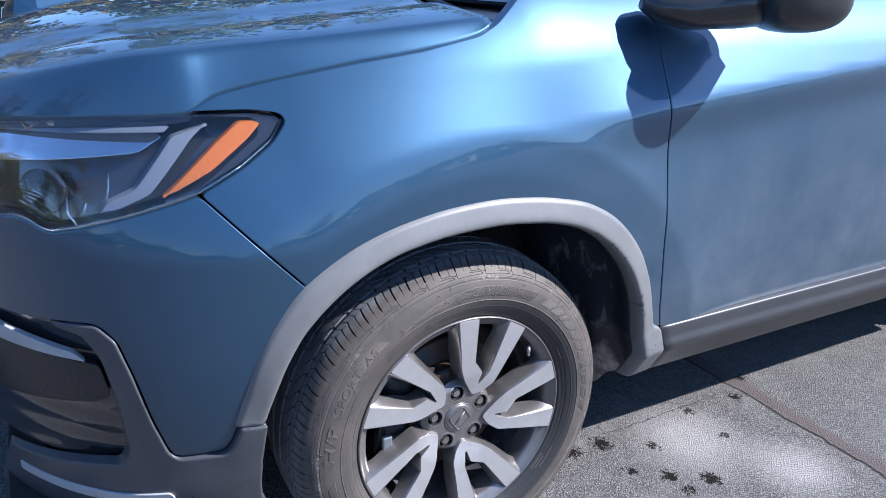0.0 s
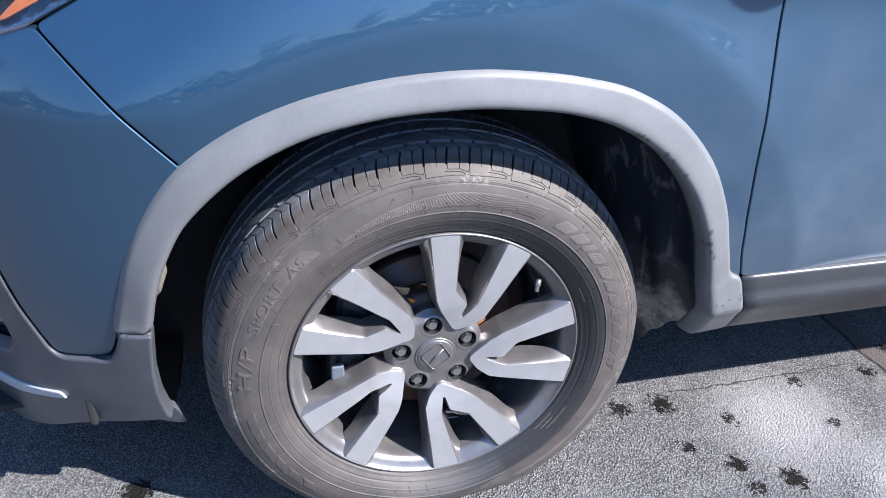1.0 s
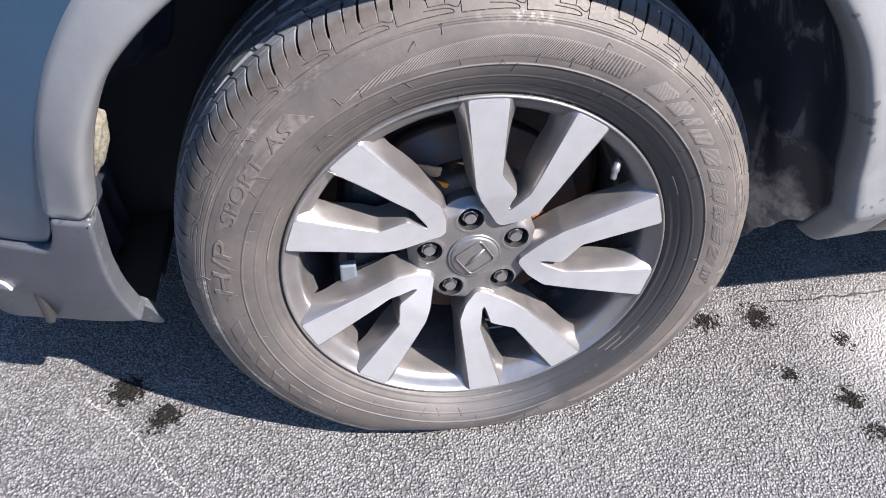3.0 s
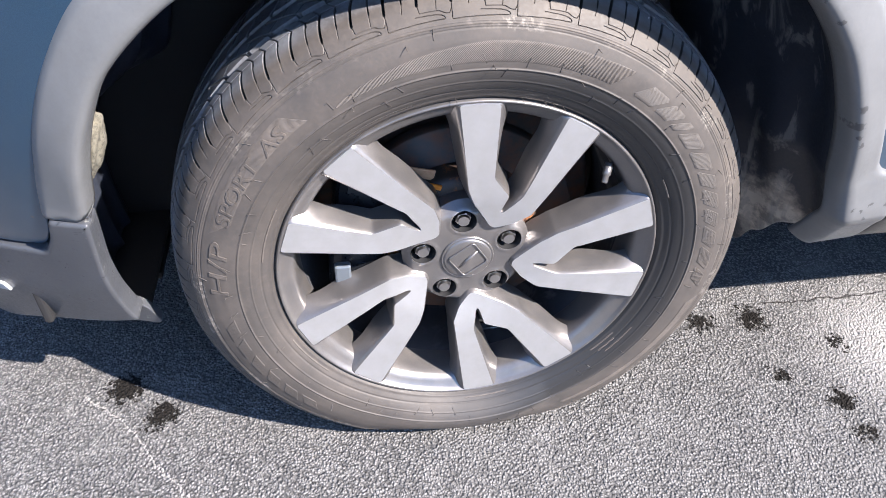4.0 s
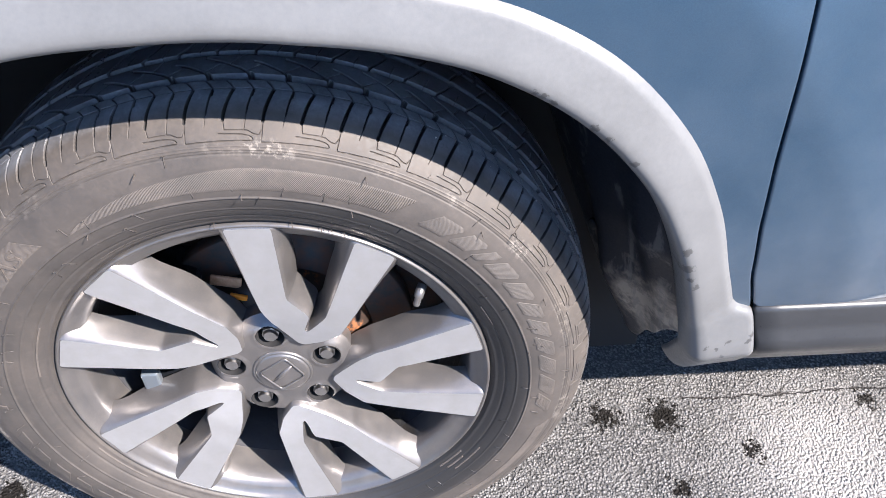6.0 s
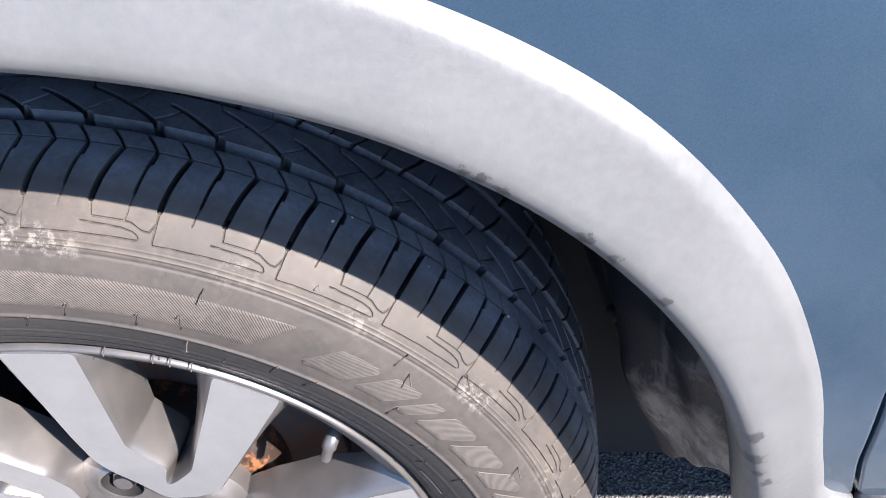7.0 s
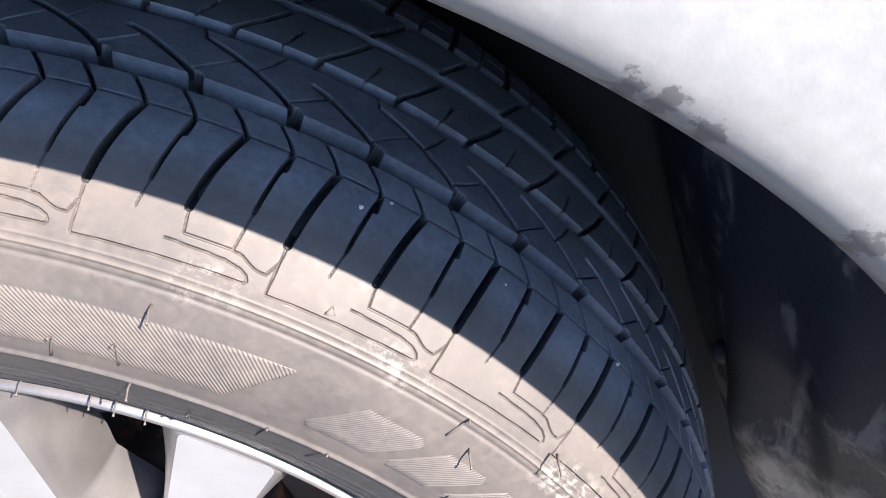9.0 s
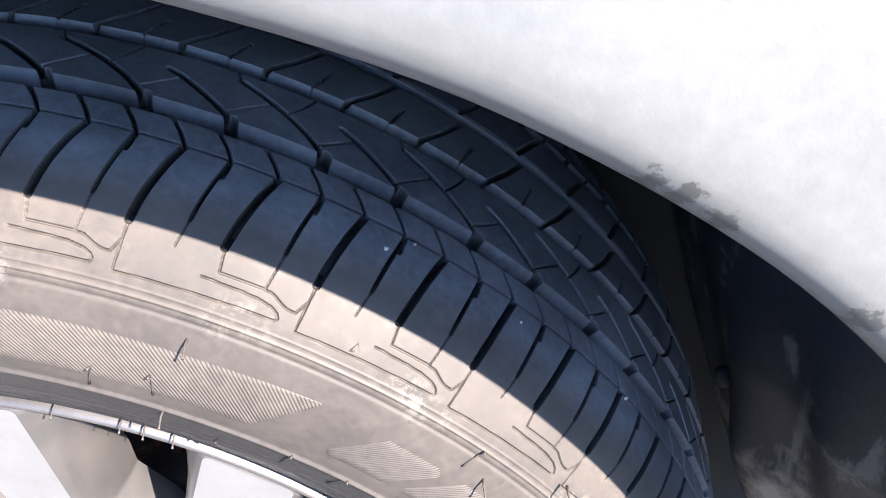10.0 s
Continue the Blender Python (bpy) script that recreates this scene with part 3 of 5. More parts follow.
# grey plastic moulding round the wheel opening
def trim_mesh():
    angles = np.r_[np.linspace(-2.2, 20, 110), np.linspace(21, 165.3, 130)]
    sec = [(-0.02, 0.008), (0.0, 0.004), (0.02, 0.0015), (0.06, -0.0005), (0.10, -0.0024), (0.13, -0.0036), (0.155, -0.0043), (0.19, -0.0050), (0.24, -0.0058), (0.34, -0.0074), (0.46, -0.0093), (0.6, -0.0115), (0.72, -0.0131), (0.82, -0.0141), (0.88, -0.0139), (0.918, -0.0128), (0.946, -0.0108), (0.966, -0.0080), (0.982, -0.0042), (0.993, 0.0008), (1.0, 0.007), (1.0, 0.016), (0.99, 0.026)]
    p = np.zeros((len(angles), len(sec), 3))
    for i, a in enumerate(angles):
        ro, ri = float(spline(OUTER, a)), float(spline(INNER, a))
        for j, (f, lift) in enumerate(sec):
            r = ro + (ri - ro) * f
            # the front end is cut level
            end = min(a, 180 - math.degrees(math.asin(0.1425 / r)))
            c, s = math.cos(radians(end)), math.sin(radians(end))
            x, z = HUB.x + r * c, HUB.z + r * s
            rb = max(r, 0.5)
            foot = float(smooth_step(16.5, 13.5, a))
            if f < 0.4:
                lift += foot * (float(np.interp(f, [-0.02, 0.0, 0.015, 0.04, 0.4], [0.004, -0.002, -0.0052, -0.0064, -0.0088])) - lift)
            lift *= 1 - 0.3 * float(smooth_step(150, 164, a)) * (lift < 0)
            y = body_y(HUB.x + rb * c, HUB.z + rb * s) + lift
            low = float(smooth_step(0.500, 0.425, z))
            rim_y = (-0.0366 if z > 0.417 else sill_y(z)) - 0.004 + float(np.interp(f, [-0.02, 0.0, 0.03, 0.82, 0.90, 0.957, 1.0], [0.012, 0.005, 0.0, -0.006, -0.003, 0.005, 0.022])) + 0.5 * max(0.0, lift - 0.009)
            p[i, j] = x, y + (rim_y - y) * low, z
    return grid_mesh("wheel_arch_trim", p, flip=True)


trim = part("wheel_arch_trim", trim_mesh(), TRIM, car, "faded grey plastic wheel arch moulding with scuffed inner edge")
trim.modifiers.new("thick", "SOLIDIFY").thickness = 0.003
trim.modifiers["thick"].offset = -1


# black lower bumper moulding, with its opening
def clad_y(x, z):
    """Bulges to a crease that drops towards the nose, and tucks in below it."""
    d = z - (0.346 + 0.318 * (x + 0.479))
    near = float(smooth_step(-0.56, -0.47, x) * smooth_step(0.34, 0.47, z))
    return body_y(x, z) - 0.006 - 0.007 * near - (0.016 * math.exp(-((d / 0.075) ** 2)) if d > 0 else 0.016 + 0.05 * d)


FOOT = [(-0.431, 0.4845), (-0.441, 0.40), (-0.442, 0.34), (-0.438, 0.300), (-0.432, 0.282)]
clad = panel("bumper_cladding", [*CLAD_TOP[:9], (-0.75, 0.678), (-0.75, 0.665), (-0.706, 0.655), (-0.684, 0.615), (-0.668, 0.53), (-0.66, 0.42), (-0.672, 0.385), (-0.86, 0.33), (-0.90, 0.17), (-0.72, 0.155), (-0.665, 0.187), (-0.60, 0.232), (-0.547, 0.257), (-0.481, 0.271), *FOOT[::-1]],
             clad_y, CLAD, car, "dark grey plastic lower bumper moulding with a worn edge", grid=0.012, depth=0.03, corner=0.008, edge=0.006)
panel("air_deflector", [(-0.500, 0.262), (-0.485, 0.252), (-0.455, 0.238), (-0.424, 0.234), (-0.418, 0.243), (-0.428, 0.275), (-0.44, 0.290), (-0.500, 0.290)], lambda x, z: body_y(x, z) + 0.012, CLAD, car, "dark plastic air deflector ahead of the tyre", corner=0.006, depth=0.012)
lump = bmesh.new()
bmesh.ops.create_icosphere(lump, subdivisions=4, radius=1.0)
for v in lump.verts:
    k = 1 + 0.22 * noise.noise(v.co * 2.3) + 0.07 * noise.noise(v.co * 9)
    v.co = Vector((v.co.x * 0.015, v.co.y * 0.022, v.co.z * 0.046)) * k
for face in lump.faces:
    face.smooth = True
part("foam_block", lump, FOAM, car, "worn pale foam block behind the arch moulding", Matrix.Translation((-0.4255, 0.030, 0.547)) @ Matrix.Rotation(radians(20), 4, "Y"))
# unseen tray added to keep sun off the ground behind the cladding
part("under_sun_block", box_bm((0.44, 1.55, 0.012), (-0.66, 0.95, 0.225), 0.004), DARK, car)
panel("bumper_recess", [(-0.66, 0.68), (-0.65, 0.40), (-0.70, 0.35), (-0.93, 0.35), (-0.94, 0.67)], lambda x, z: body_y(x, z) + 0.035 + 0.005 * math.sin((z - 0.35) * 60) ** 2, SMOKED, car, "glossy black grille insert", grid=0.012)
panel("recess_bar", [(-0.685, 0.60), (-0.672, 0.535), (-0.70, 0.515), (-0.93, 0.45), (-0.93, 0.60)], lambda x, z: body_y(x, z) + 0.012, BLACK, car, grid=0.014)
panel("bright_strip", [(-0.703, 0.606), (-0.72, 0.622), (-0.85, 0.640), (-0.93, 0.64), (-0.93, 0.61), (-0.85, 0.602)], lambda x, z: body_y(x, z) - 0.004, SILVER, clad, "satin silver strip", corner=0.006)
panel("lower_strip", [(-0.590, 0.318), (-0.60, 0.332), (-0.68, 0.316), (-0.85, 0.300), (-0.85, 0.278), (-0.685, 0.291)], lambda x, z: clad_y(x, z) - 0.006, SILVER, clad, "satin silver skid strip", corner=0.006, depth=0.012)


# sill moulding under the doors
def sill_mesh():
    xs = np.r_[0.5300, 0.5325, np.linspace(0.56, 2.36, 30)]
    p = np.array([[(x + 0.27 * (0.470 - z) * max(0, 1 - (x - 0.53) / 0.3), y + (0.004 if x < 0.531 else 0), z) for y, z in SILL_SECTION] for x in xs])
    return grid_mesh("sill_moulding", p)


sill = part("sill_moulding", sill_mesh(), SILL, car, "grey plastic sill moulding under the door")
sill.modifiers.new("thick", "SOLIDIFY").thickness = 0.004


# wheel well: ribbed liner and its inner wall
def liner_mesh():
    rows, cols = np.linspace(0, 1, 210), np.linspace(0, 1, 60)
    p = np.zeros((len(rows), len(cols), 3))
    for j, g in enumerate(cols):
        # rear edge hangs lower towards the car's middle, drawn longer for the shade beneath
        low = float(np.interp(g, [0, 0.15, 0.47, 0.62, 0.80, 0.92, 1.0], [1.0, 0.0, -11.0, -17.0, -21.0, -20.0, -6.0]))
        low += 0.5 * math.sin(g * 37)
        for i, f in enumerate(rows):
            a = low + (190 - low) * f**1.15
            front, rear = float(smooth_step(150, 166, a)), float(smooth_step(34, 6, a))
            y0, y1 = -0.03 + 0.09 * front + 0.035 * rear, 0.31
            y = y0 + (y1 - y0) * g
            r = float(spline(INNER, min(165, max(12, a)))) + 0.010 + 0.012 * float(smooth_step(0.0, 0.05, y)) + 0.035 * front
            if a < 12:
                r = r + (12 - a) * 0.0033
            if a < 56:
                # the rear wall slants forward towards the middle of the car
                wall = 0.4289 / (math.cos(radians(a)) + 0.385 * math.sin(radians(a)))
                r += min(0, wall - r) * float(smooth_step(0.03, 0.285, y))
            if a > 120:
                r -= 0.062 * (1 - front) * float(smooth_step(120, 150, a)) * float(smooth_step(0.15, 0.30, y))
            r -= float(smooth_step(95, 130, a)) * 0.010 * (0.5 + 0.5 * math.cos(y * 2 * math.pi / 0.055)) ** 4 * (1 if y > 0.02 else 0)
            # pressed ribs and a swelling in the rear part
            r += rear * (0.006 * math.cos(y * 2 * math.pi / 0.085 + 0.03 * a) - 0.020 * math.exp(-(((y - 0.20) / 0.05) ** 2 + ((a + 6) / 9) ** 2)))
            p[i, j] = HUB.x + r * math.cos(radians(a)), y, HUB.z + r * math.sin(radians(a))
    return grid_mesh("wheel_well_liner", p)


liner = part("wheel_well_liner", liner_mesh(), LINER, car, "ribbed black plastic wheel well liner")
liner.modifiers.new("thick", "SOLIDIFY").thickness = 0.003
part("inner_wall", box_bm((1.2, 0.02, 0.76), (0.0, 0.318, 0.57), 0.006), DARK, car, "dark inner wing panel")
part("inner_sill", box_bm((1.80, 0.12, 0.15), (1.49, 0.13, 0.385), 0.01), DARK, car)
part("push_pin", revolve("push_pin", [(-0.004, 0.0), (-0.0035, 0.006), (-0.001, 0.009), (0.004, 0.0095)], 20, flip=True), DUSTY, liner, "dusty plastic push pin", Matrix.Translation((0.425, 0.250, 0.366)) @ Matrix.Rotation(radians(-62), 4, "Z"))
# dark sheet added in place of the deep shade under the car
part("under_shade_sheet", box_bm((0.46, 0.02, 0.17), (0.33, 0.318, 0.115), 0.004), DARK, car)
# unseen panel added to stop a leak of sun onto the ground
part("front_sun_block", box_bm((0.012, 0.27, 0.23), (-0.560, 0.185, 0.380), 0.004), DARK, car)
# unseen box added behind the bumper, where sun came through
part("bumper_sun_block", box_bm((0.36, 0.90, 0.36), (-0.63, 0.78, 0.52), 0.02), DARK, car)
# plain unseen slab for the underside, added to block light
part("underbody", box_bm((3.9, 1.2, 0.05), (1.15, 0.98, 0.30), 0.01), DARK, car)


# hood: a turned-down side, a crease and a broad top
def hood_mesh():
    xs = np.linspace(-0.93, 0.06, 70)
    rows = []
    edge_z = ([(-0.93, 0.985), (-0.83, 1.004), (-0.62, 1.026), (-0.505, 1.034), (-0.455, 1.061), (-0.355, 1.0855), (-0.219, 1.112), (-0.092, 1.131), (0.026, 1.156), (0.10, 1.20)])
    for x in xs:
        z0 = float(spline(edge_z, x)) + 0.002
        y0 = body_y(x, z0)
        nose = max(0, (-0.55 - x) / 0.28)
        zt = 1.133 + 0.105 * (x + 0.457) - 0.045 * nose**1.6
        yc = y0 + 0.040 + 0.03 * nose
        sec = [(y0 + 0.004, z0 - 0.02), (y0, z0 - 0.002), (y0 + 0.0015, z0 + 0.002)]
        for f in np.linspace(0.1, 1, 9):
            sec.append((y0 + (yc - y0) * f, z0 + (zt - z0) * (f + 0.25 * math.sin(math.pi * f))))
        for f in np.linspace(0.06, 1, 14):
            sec.append((yc + (0.95 - yc) * f, zt + 0.055 * math.sin(f * math.pi / 2) - 0.01 * math.exp(-((f - 0.28) / 0.06) ** 2)))
        rows.append([(x, y, z) for y, z in sec])
    p = np.array(rows)
    mirrored = p[:, :-1][:, ::-1].copy()
    mirrored[..., 1] = 1.9 - mirrored[..., 1]
    return grid_mesh("hood", np.concatenate([p, mirrored], 1))


hood = part("hood", hood_mesh(), PAINT, car, "glossy blue hood reflecting trees")
hood.modifiers.new("thick", "SOLIDIFY").thickness = 0.004


# ---- front wheel: tyre ----
PROFILE = [(0.008, 0.2455), (0.003, 0.2505), (-0.0055, 0.2620), (-0.0125, 0.2740), (-0.0168, 0.2860), (-0.0185, 0.2980), (-0.0180, 0.3120), (-0.0155, 0.3255), (-0.0105, 0.3390),
           (-0.0065, 0.3470), (-0.0020, 0.3525), (0.0060, 0.3613), (0.0160, 0.3683), (0.0270, 0.3730), (0.0370, 0.3755), (0.0530, 0.3789), (0.0750, 0.3813), (0.1050, 0.3833),
           (0.1350, 0.3837), (0.1640, 0.3826), (0.1880, 0.3804), (0.2080, 0.3770), (0.2200, 0.3735), (0.2290, 0.3690), (0.2380, 0.3620), (0.2460, 0.3525), (0.2600, 0.3120), (0.2450, 0.2700), (0.2150, 0.2460)]
_py, _pr = np.array(PROFILE).T
_ps = np.r_[0, np.cumsum(np.hypot(np.diff(_py), np.diff(_pr)))]
_fine = np.linspace(0, _ps[-1], 4000)


def _round(v):
    w = np.interp(_fine, _ps, v)
    k = np.hanning(121)
    pad = np.r_[w[0] + (w[0] - w[1:61][::-1]), w, w[-1] + (w[-1] - w[-61:-1][::-1])]
    return np.convolve(pad, k / k.sum(), "valid")


_fy, _fr = _round(_py), _round(_pr)
S_RING = float(_fine[np.argmin(np.abs(_fr - 0.3395) + (_fy > 0.05))])


def s_of_y(y):
    """Length along the tyre's section at which the tread lies y metres in."""
    k = (_fine > S_RING - 0.004) & (_fine < 0.44)
    return np.interp(y, _fy[k], _fine[k])


def section(s):
    """Place (y, r) and outward normal on the tyre's section."""
    y, r = np.interp(s, _fine, _fy), np.interp(s, _fine, _fr)
    dy, dr = np.interp(s, _fine, np.gradient(_fy, _fine)), np.interp(s, _fine, np.gradient(_fr, _fine))
    n = np.hypot(dy, dr)
    return y, r, -dr / n, dy / n


def settle(p):
    """Flattens the tyre where it stands on the ground."""
    x, z = p[..., 0], p[..., 2]
    r = np.hypot(x, z)
    c = np.maximum(-z / np.maximum(r, 1e-6), 0.05)
    lim = (HUB.z - 0.001) / c
    k = np.where(lim < 0.3845, (lim - 0.25) / (0.3845 - 0.25), 1.0)
    r2 = np.where(r > 0.25, 0.25 + (r - 0.25) * k, r)
    out = p.copy()
    out[..., 0], out[..., 2] = x * r2 / np.maximum(r, 1e-6), z * r2 / np.maximum(r, 1e-6)
    squeeze = np.clip(1 - k, 0, 1) * np.exp(-(((r - 0.31) / 0.04) ** 2))
    out[..., 1] += np.where(p[..., 1] < 0.1, -1, 1) * 0.05 * squeeze
    return out


def on_wheel(angles, y, r):
    """Points relative to the hub from degrees, depth and radius."""
    a = np.radians(angles)
    return np.stack([np.cos(a) * r, y + 0 * a, np.sin(a) * r], -1)


tyre_steps = 240
s_low = np.linspace(0, S_RING, 190)
sy, sr, ny, nr = section(s_low)
# moulded rings on the sidewall
bead = lambda c, w, h: h * np.exp(-(((sr - c) / w) ** 2))  # noqa: E731
lift = bead(0.2945, 0.0010, 0.0013) + bead(0.2795, 0.001, 0.0006) - bead(0.2665, 0.0012, 0.0007) + bead(0.2555, 0.002, 0.001) - bead(0.3375, 0.0008, 0.0006)
sy, sr = sy + ny * lift, sr + nr * lift
ang = np.linspace(0, 360, tyre_steps, endpoint=False)
side_p = settle(on_wheel(np.repeat(ang[:, None], len(s_low), 1), sy[None], sr[None]))
tyre = part("tyre", grid_mesh("tyre", side_p, True), SIDEWALL, car, "dusty black rubber road tyre with worn sidewall", Matrix.Translation(HUB))
s_in = np.linspace(float(s_of_y(0.2375)), _ps[-1], 24)
iy, ir, *_ = section(s_in)
part("inner_sidewall", grid_mesh("inner_sidewall", settle(on_wheel(np.repeat(ang[:, None], len(s_in), 1), iy[None], ir[None])), True), SIDEWALL, tyre)

# tread pattern, repeating every two pitches
PITCHES = 33
STEP = 360 / PITCHES
MM = 0.37 * math.pi / 180 * 1000


def carve(a, y, s):
    """Depth of the pattern in mm at degrees a within a repeat and depth y of the tread."""
    u, v = a * MM, s * 1000
    per = STEP * MM
    deep, cuts = np.zeros_like(u), np.zeros_like(u)

    def line(pts, w, d, taper=None):
        pts = [(p[0] * MM, float(s_of_y(p[1])) * 1000) for p in pts]
        best, along = np.full(u.shape, 99.0), np.zeros_like(u)
        for shift in (-per, 0, per):
            for n, ((x1, y1), (x2, y2)) in enumerate(zip(pts, pts[1:])):
                dx, dy = x2 - x1, y2 - y1
                t = np.clip(((u - x1 - shift) * dx + (v - y1) * dy) / (dx * dx + dy * dy), 0, 1)
                dist = np.hypot(u - x1 - shift - t * dx, v - y1 - t * dy)
                hit = dist < best
                best, along = np.where(hit, dist, best), np.where(hit, (n + t) / (len(pts) - 1), along)
        d = d if taper is None else d * np.interp(along, *zip(*taper))
        d = d * np.clip((w / 2 + 0.25 - best) / 0.5, 0, 1)
        np.maximum(deep, d, out=deep)
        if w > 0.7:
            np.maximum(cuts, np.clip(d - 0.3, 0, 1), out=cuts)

    def bow(p, q, k=0.35, n=6):
        return [(p[0] + (q[0] - p[0]) * (t + k * t * (1 - t)), p[1] + (q[1] - p[1]) * t) for t in np.linspace(0, 1, n)]

    # shoulder slots, wide and narrow
    line(bow((0.0, 0.0365), (1.12, 0.006)), 2.8, 8.0, [(0, 1), (0.85, 0.9), (1, 0.25)])
    line(bow((5.40, 0.0365), (6.66, 0.0065)), 2.8, 8.0, [(0, 1), (0.85, 0.9), (1, 0.25)])
    line(bow((2.72, 0.0365), (3.42, 0.011)), 1.3, 5.0, [(0, 1), (0.8, 0.8), (1, 0.3)])
    line(bow((8.22, 0.0365), (8.95, 0.011)), 1.3, 5.0, [(0, 1), (0.8, 0.8), (1, 0.3)])
    line([(2.72, 0.0365), (2.80, 0.029)], 2.0, 3.0)
    line([(8.22, 0.0365), (8.30, 0.029)], 2.0, 3.0)
    # engraved outlines on the buttress
    line([(1.1, 0.007), (1.2, -0.0062), (-8.35, -0.0056), (-8.5, -0.0050), (-8.35, -0.0040), (-7.9, -0.0030), (-6.9, -0.0022), (-3.6, -0.0018)], 0.65, 1.2)
    line([(6.64, 0.0068), (6.46, 0.0003), (3.76, 0.0003), (3.2, 0.0), (2.6, -0.0014), (2.2, -0.0021), (1.6, -0.0022), (1.2, 0.001)], 0.65, 1.2)
    line([(3.42, 0.0112), (3.72, 0.0004)], 0.6, 1.0)
    line([(8.95, 0.0112), (9.25, 0.0030)], 0.6, 1.0)
    # circumferential grooves
    for y0, w, d, soft in ((0.0372, 0.9, 3.0, 0.22), (0.0527, 8.0, 7.0, 0.6), (0.0920, 7.0, 7.0, 0.6), (0.1320, 7.5, 7.0, 0.6), (0.1730, 7.0, 7.0, 0.6), (0.1950, 2.0, 4.0, 0.6)):
        c = float(s_of_y(y0)) * 1000
        d = d * np.clip((w / 2 + soft - np.abs(v - c)) / (2 * soft), 0, 1)
        np.maximum(deep, d, out=deep)
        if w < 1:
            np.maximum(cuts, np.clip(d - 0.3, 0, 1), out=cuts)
    # narrow rib: short cuts that carry the slots on
    for k in (0.0, 2.72, 5.40, 8.22):
        line([(k, 0.0372), (k + 0.5, 0.0425), (k + 1.5, 0.050)], 1.2, 3.0)
    # curved cuts in the second rib
    line([(9.9, 0.0827), (8.2, 0.0775), (6.57, 0.0716), (5.0, 0.0650), (3.8, 0.0580), (3.0, 0.0520)], 2.4, 5.0, [(0, 0.3), (0.3, 0.7), (1, 1)])
    line([(3.2, 0.0769), (2.2, 0.0740), (1.1, 0.0696), (-0.3, 0.0635), (-1.5, 0.0575), (-2.1, 0.0520)], 2.6, 5.0, [(0, 0.3), (0.3, 0.7), (1, 1)])
    # the cuts open into the groove
    line([(3.5, 0.0575), (2.9, 0.0505)], 4.5, 7.6)
    line([(-1.6, 0.0575), (-2.2, 0.0505)], 4.5, 7.6)
    line([(9.9, 0.0827), (10.3, 0.0880)], 0.9, 2.0)
    line([(4.3, 0.0605), (3.1, 0.0670), (1.9, 0.0745)], 0.8, 1.8)
    line([(9.9, 0.0600), (8.9, 0.0665), (7.6, 0.0745)], 0.8, 1.8)
    line([(6.6, 0.0716), (5.8, 0.0800), (5.3, 0.0880)], 0.8, 1.6)
    # third and fourth ribs
    for k in (0.0, 5.46):
        line([(3.64 + k, 0.0944), (2.1 + k, 0.1100), (0.6 + k, 0.1300)], 1.9, 4.0, [(0, 1), (0.5, 0.6), (1, 1)])
        line([(5.9 + k, 0.0960), (5.2 + k, 0.1120)], 0.8, 1.6)
        line([(1.0 + k, 0.1380), (-1.4 + k, 0.1700)], 2.0, 4.5)
        line([(0.4 + k, 0.1770), (-0.6 + k, 0.2320)], 2.6, 5.0)
        line([(3.2 + k, 0.1770), (2.2 + k, 0.2250)], 1.0, 2.5)
    return deep, cuts


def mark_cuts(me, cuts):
    """Notes where the narrow cuts run, whose shade is painted dark."""
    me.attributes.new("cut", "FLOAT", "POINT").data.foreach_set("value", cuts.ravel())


BANDS = [("shoulder_block", S_RING, 0.0372, 240, 190), ("rib_block", 0.0372, 0.0527, 160, 60), ("tread_block", 0.0527, 0.0920, 170, 110), ("centre_block", 0.0920, 0.1320, 90, 64), ("inner_block", 0.1320, 0.2380, 60, 80)]
for band_name, lo, hi, na, ns in BANDS:
    s0 = lo if lo is S_RING else float(s_of_y(lo))
    shared = {}
    for close in (True, False):
        # finer pieces where the tread is passed at a hand's width
        ss = np.linspace(s0, float(s_of_y(hi)), ns if close else int(ns * 0.55))
        aa = np.linspace(0, STEP, na if close else int(na * 0.5))
        A, S = np.meshgrid(aa, ss, indexing="ij")
        yy, rr, my, mr = section(S)
        deep, cuts = carve(A, yy, S)
        deep = deep / 1000
        if lo is S_RING:
            # a raised rib where buttress and sidewall meet
            deep -= 0.0006 * np.exp(-(((S - s0 - 0.0016) / 0.0006) ** 2)) + 0.0003 * np.exp(-(((S - s0 - 0.0045) / 0.0005) ** 2))
            deep *= smooth_step(0, 0.0006, S - s0)
        yy, rr = yy - my * deep, rr - mr * deep
        shared[close] = grid_mesh(band_name, on_wheel(A, yy, rr), sharp=35)
        shared[close].materials.append(TREAD)
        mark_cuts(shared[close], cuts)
    for i in range(PITCHES):
        turn = 61.27 + i * STEP
        mid_turn = (turn + STEP / 2) % 360
        if abs((mid_turn - 270 + 180) % 360 - 180) < 26 + STEP:
            low_me = grid_mesh(band_name, settle(on_wheel(A + turn, yy, rr)), sharp=35)
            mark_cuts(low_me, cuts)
            part(band_name, low_me, TREAD, tyre)
        else:
            part(band_name, shared[20 < mid_turn < 108], TREAD, tyre, "", Matrix.Rotation(radians(-turn), 4, "Y"))


# hatched bands and plates moulded into the sidewall
def side_y(r):
    k = _fine <= S_RING + 0.002
    return np.interp(r, _fr[k], _fy[k])


